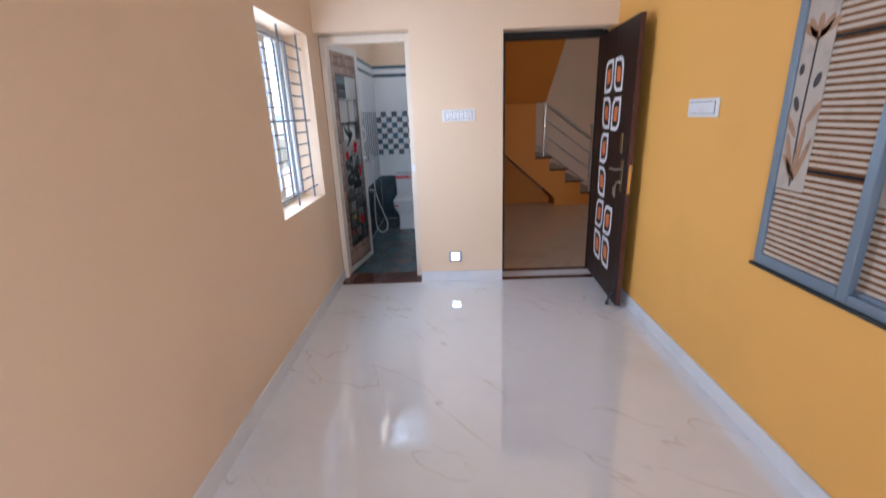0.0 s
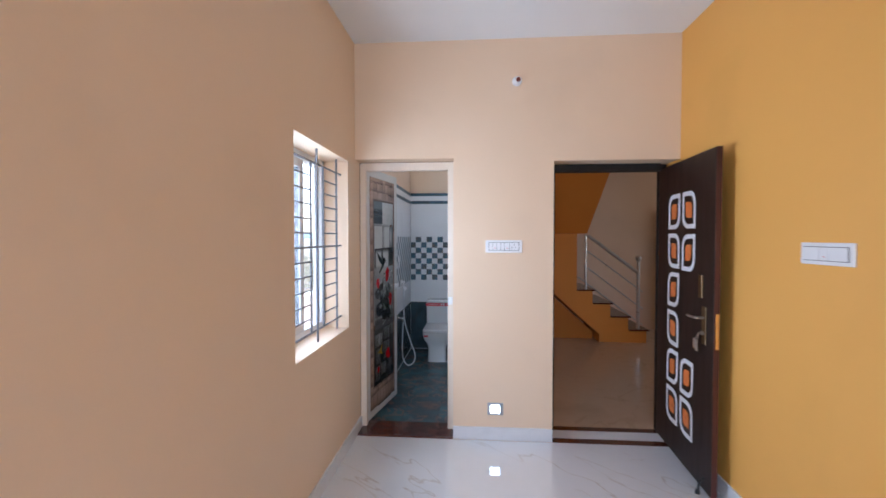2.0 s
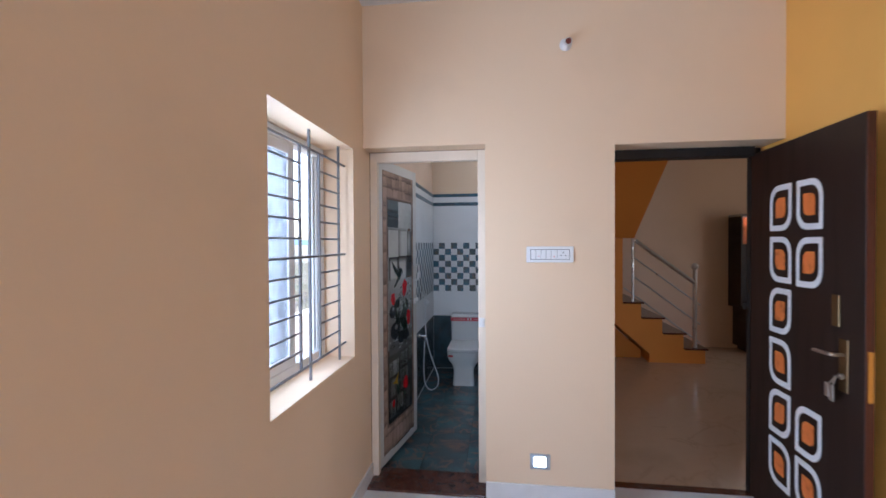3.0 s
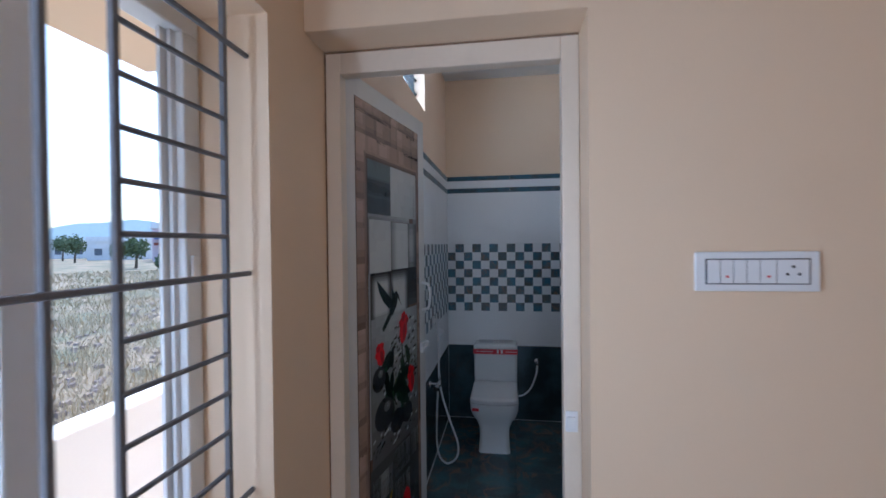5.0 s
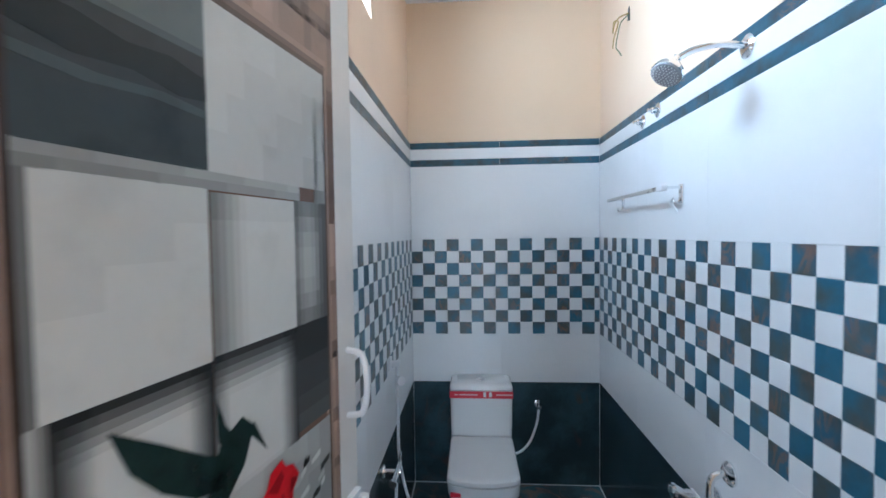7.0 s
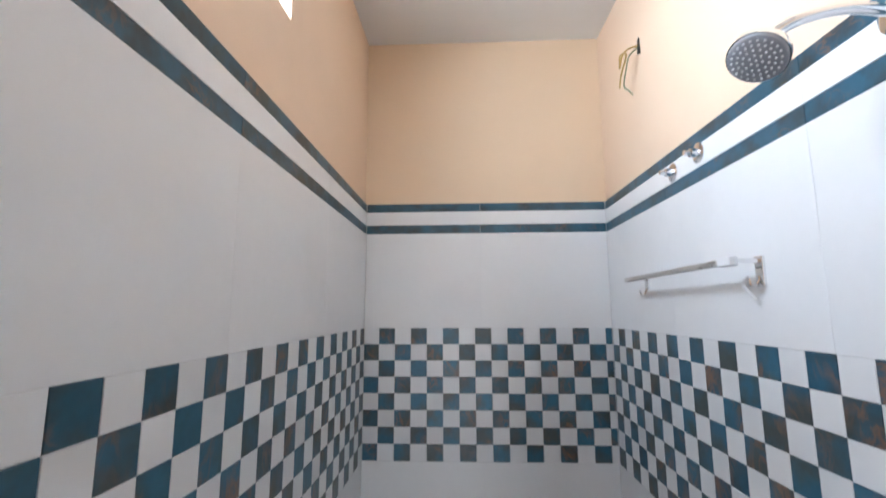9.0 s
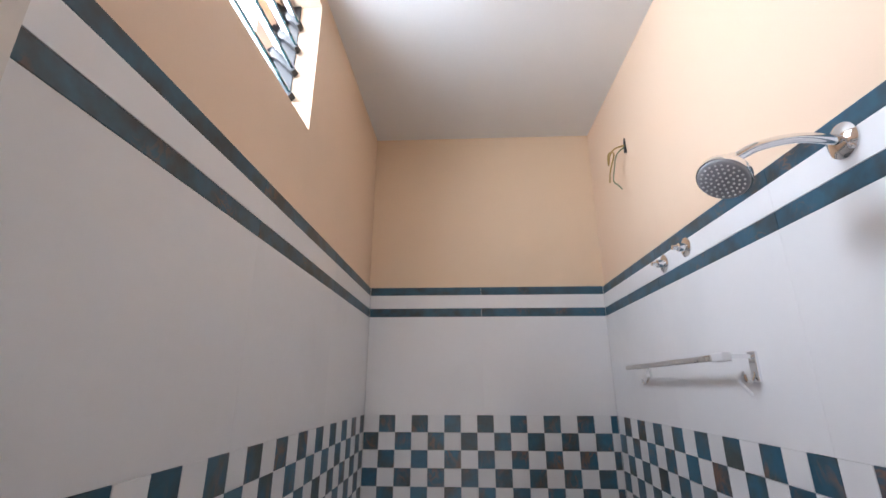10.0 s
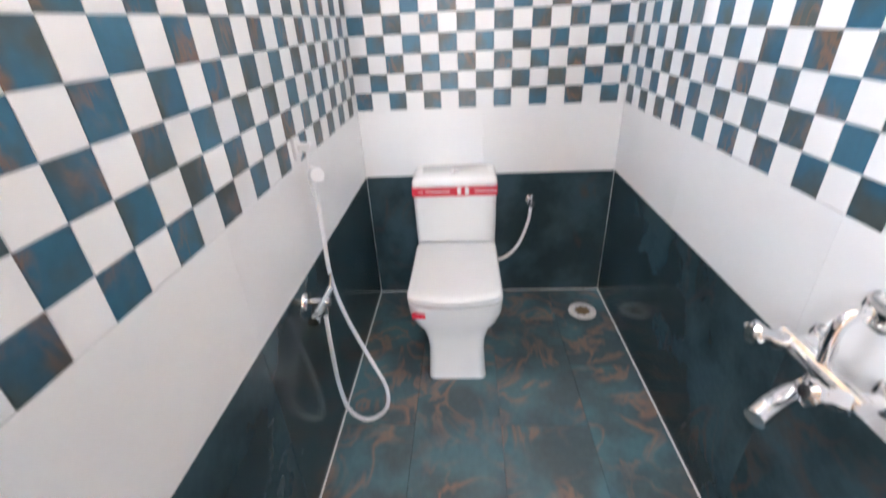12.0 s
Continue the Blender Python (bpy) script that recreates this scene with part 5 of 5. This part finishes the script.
# Air haze is put into the hills as pale colour and faint emission.
HILL = mat("haze_tinted_hill", (0.50, 0.58, 0.62), 0.95, vary=0.15, scale=0.02, fine=0.2, bump=0.0)
haze_glow = HILL.node_tree.nodes["Principled BSDF"]
haze_glow.inputs["Emission Color"].default_value, haze_glow.inputs["Emission Strength"].default_value = (0.66, 0.80, 0.88, 1), 0.14
structure("ground", boxes((-2000, -2000, -1.2, 2000, 2000, -0.7)), GROUND, "dry grassy ground reaching the horizon", "ground")
structure("porch_floor", boxes((-2.35, -1.75, -0.7, -1.23, 9.0, -0.12)), PATH_M, "pale cement side passage floor", "pavement")
structure("parapet", boxes((-2.35, -1.75, -0.12, -2.2, 9.0, 0.755), bevel=0.01), OUTW, "white low boundary wall", "wall")
structure("sunshade_slab", boxes((-2.5, 1.2, 2.50, -1.23, 5.15, 2.62)), PEACH, "peach concrete sunshade over the window", "sunshade")
rng = random.Random(11)
sv, sf = [], []
for _ in range(1500):
    x, y = -3.2 - 11 * rng.random() ** 1.6, 5.5 + 15 * rng.random() ** 1.3
    s = rng.uniform(0.02, 0.085)
    o = len(sv)
    for dx, dy, dz in ((-1, -1, -0.4), (1, -1, -0.4), (1, 1, -0.4), (-1, 1, -0.4), (-0.6, -0.5, 0.8), (0.5, -0.6, 0.7), (0.6, 0.5, 0.9), (-0.5, 0.6, 0.6)):
        sv.append((x + s * dx * rng.uniform(0.7, 1.2), y + s * dy * rng.uniform(0.7, 1.2), -0.7 + s * dz))
    sf += [tuple(o + i for i in f) for f in ((4, 5, 6, 7), (0, 1, 5, 4), (1, 2, 6, 5), (2, 3, 7, 6), (3, 0, 4, 7))]
me = bpy.data.meshes.new("rubble")
me.from_pydata(sv, [], sf)
me.materials.append(mat("rubble_stone", (0.30, 0.245, 0.21), 0.9, vary=0.3, scale=2, fine=20, bump=0.2, second=(0.16, 0.12, 0.10)))
tagged(new("rubble", me), "heap of pale broken stones on dry ground", "rubble", "", "stuff")
gv, gf = [], []
for _ in range(36000):
    d, e = 3.5 + 45 * rng.random() ** 1.7, radians(rng.uniform(18, 62))
    x, y = -1.6 - d * math.sin(e), 3.6 + d * math.cos(e)
    h, a, w = rng.uniform(0.05, 0.30) * (0.6 + 0.8 * abs(math.sin(x * 0.9) * math.cos(y * 0.7))), rng.uniform(0, 6.28), 0.004 + 0.0007 * d
    o = len(gv)
    gv += [(x - w * math.cos(a), y - w * math.sin(a), -0.72), (x + w * math.cos(a), y + w * math.sin(a), -0.72), (x + rng.uniform(-0.15, 0.15), y + rng.uniform(-0.15, 0.15), -0.7 + h)]
    gf.append((o, o + 1, o + 2))
me = bpy.data.meshes.new("grass")
me.from_pydata(gv, [], gf)
me.materials.append(mat("straw_grass", (0.44, 0.355, 0.22), 0.9, vary=0.3, scale=0.3, fine=3, bump=0.0, second=(0.20, 0.21, 0.10)))
tagged(new("grass", me), "tufts of dry straw-coloured grass", "grass", "", "stuff")


def house(at, w, d, h, m, turn, label, cols, floors):
    t = thing("house", (at[0], at[1], -0.7), label, "house", turn=turn)
    base = world_of(t)

    def put(name, bm, mm, p=None, lab=""):
        bm.transform(base)
        return part(name, bm, mm, p or t, lab)
    put("wall", boxes((-w / 2, 0, 0, w / 2, d, h)), m)
    put("roof", boxes((-w / 2 - 0.3, -0.3, h, w / 2 + 0.3, d + 0.3, h + 0.25), (-w / 2 - 0.1, -0.1, h + 0.25, w / 2 + 0.1, 0.1, h + 0.9), (-w / 2 - 0.1, 0.1, h + 0.25, -w / 2 + 0.1, d, h + 0.9), (w / 2 - 0.1, 0.1, h + 0.25, w / 2 + 0.1, d, h + 0.9)), OUTW)
    for f in range(floors):
        for c in range(cols):
            x = -w / 2 + w * (c + 0.5) / cols
            z = h * f / floors + 0.9
            wd = put("window", boxes((x - 0.55, -0.06, z, x + 0.55, 0.02, z + 1.2)), PANEG, None, "grey window")
            put("sunshade", boxes((x - 0.8, -0.5, z + 1.25, x + 0.8, -0.002, z + 1.35)), m, None)
    return t


h1 = house((-52, 66), 9, 8, 5.2, PINKW, 38, "pink two-storey house with blue roof tanks", 3, 2)
for dx in (-1.2, 0.8):
    m = world_of(h1) @ Vector((dx, 2, 5.45))
    tk = thing("water_tank", m, "blue plastic roof water tank", "water tank", "roof tanks")
    part("tank", lathe(bmesh.new(), m, (0, 0, 1), [(0, 0.65), (0.1, 0.7), (1.2, 0.7), (1.4, 0.45), (1.55, 0.2)], 20), BLUEP, tk, smooth=True)
aw = boxes((-4.2, -1.4, 3.5, 1.0, -0.01, 3.65))
aw.transform(world_of(h1))
part("awning", aw, BLUEP, h1, "blue sheet awning")
rb = boxes((-4.3, -0.25, 2.55, 4.3, -0.005, 3.0))
rb.transform(world_of(h1))
part("red_band", rb, mat("brick_red_paint", (0.30, 0.09, 0.06), 0.7, bump=0.0), h1, "brick red balcony band")
house((-72, 74), 10, 9, 3.4, OUTW, 42, "white single-storey house on the field's edge", 3, 1)
house((-95, 84), 14, 9, 3.2, OUTW, 48, "white low house far across the field", 4, 1)


def tree(x, y, h, seed):
    r = random.Random(seed)
    t = thing("tree", (x, y, -0.7), "leafy green tree at the field's edge", "tree", "trees by the field")
    b = bmesh.new()
    tube(b, [(x, y, -0.8), (x + 0.1, y, -0.7 + h * 0.3), (x, y + 0.1, -0.7 + h * 0.6)], [0.16, 0.11, 0.05], 8)
    for k in range(5):
        a = k * 1.26
        tube(b, [(x + 0.05, y, -0.7 + h * (0.3 + 0.05 * k)), (x + h * 0.2 * math.cos(a), y + h * 0.2 * math.sin(a), -0.7 + h * (0.55 + 0.05 * k))], [0.06, 0.02], 6)
    part("trunk", b, mat("bark", (0.12, 0.09, 0.06), 0.9, bump=0.3), t)
    vs, fs = [], []
    for _ in range(900):
        d = Vector((r.gauss(0, 1), r.gauss(0, 1), r.gauss(0, 0.8)))
        c = Vector((x, y, -0.7 + h * 0.66)) + d.normalized() * h * 0.33 * r.random() ** 0.4 * (1 + 0.25 * math.sin(5 * d.x))
        e = Vector((r.gauss(0, 1), r.gauss(0, 1), r.gauss(0, 1))).normalized()
        f = e.orthogonal().normalized() * 0.07 * h ** 0.5
        o = len(vs)
        vs += [c - e * 0.12, c + f, c + e * 0.16, c - f]
        fs.append((o, o + 1, o + 2, o + 3))
    me = bpy.data.meshes.new("crown")
    me.from_pydata([p - Vector((x, y, -0.7)) for p in vs], [], fs)
    me.materials.append(LEAFM)
    c = new("crown", me)
    c.parent = t


for i, (x, y, h) in enumerate(((-40, 44, 3.4), (-48, 50, 2.8), (-66, 60, 4.2), (-80, 70, 4.5), (-36, 54, 2.4), (-21, 27, 1.5), (-25, 31, 1.7), (-16, 24, 1.3), (-31, 38, 1.8))):
    tree(x, y, h, i)
hv = bmesh.new()
top_pts = []
for k in range(41):
    a = radians(20 + 60 * k / 40)
    z = 10 + 38 * math.exp(-((k - 16) / 6.0) ** 2) + 20 * math.exp(-((k - 29) / 5.0) ** 2) + 2 * math.sin(k * 1.7)
    top_pts.append((-900 * math.sin(a), 900 * math.cos(a), z))
bot = [hv.verts.new((x, y, -2)) for x, y, _ in top_pts]
mid = [hv.verts.new((x, y, z)) for x, y, z in top_pts]
far = [hv.verts.new((x * 1.2, y * 1.2, -2)) for x, y, _ in top_pts]
for k in range(40):
    hv.faces.new((bot[k], bot[k + 1], mid[k + 1], mid[k]))
    hv.faces.new((mid[k], mid[k + 1], far[k + 1], far[k]))
structure("backdrop_hills", hv, HILL, "distant hills with blue haze painted on as a faint glow", "hills", smooth=True)

# ---- tiles, piece by piece ----
clad(BL, BY0 + 0.001, BY1 - 0.001, lambda a, z: (BX0, a, z), 90, 6.740 - 21 * CW, BY1)
clad(BB, BX0 + 0.001, BX1 - 0.001, lambda a, z: (a, BY1, z), 0, -0.918, BX0 - 0.05)
clad(BR, -BY1 + 0.001, -BY0 - 0.001, lambda a, z: (BX1, -a, z), -90, -6.659, -BY1)
FB = bpy.data.objects["floor_bathroom_bed"]
for i, (a, b) in enumerate(spans(BX0 + 0.002, BX1 - 0.002, 0.308, -0.72)):
    for c, d in spans(BY0 + 0.022, BY1 - 0.002, 0.61, 4.95 if i % 2 else 4.65):
        tile(FB, b - a, d - c, FLOORT, ((a + b) / 2, (c + d) / 2, BF), 0, True, 0.0009, "floor_tile")
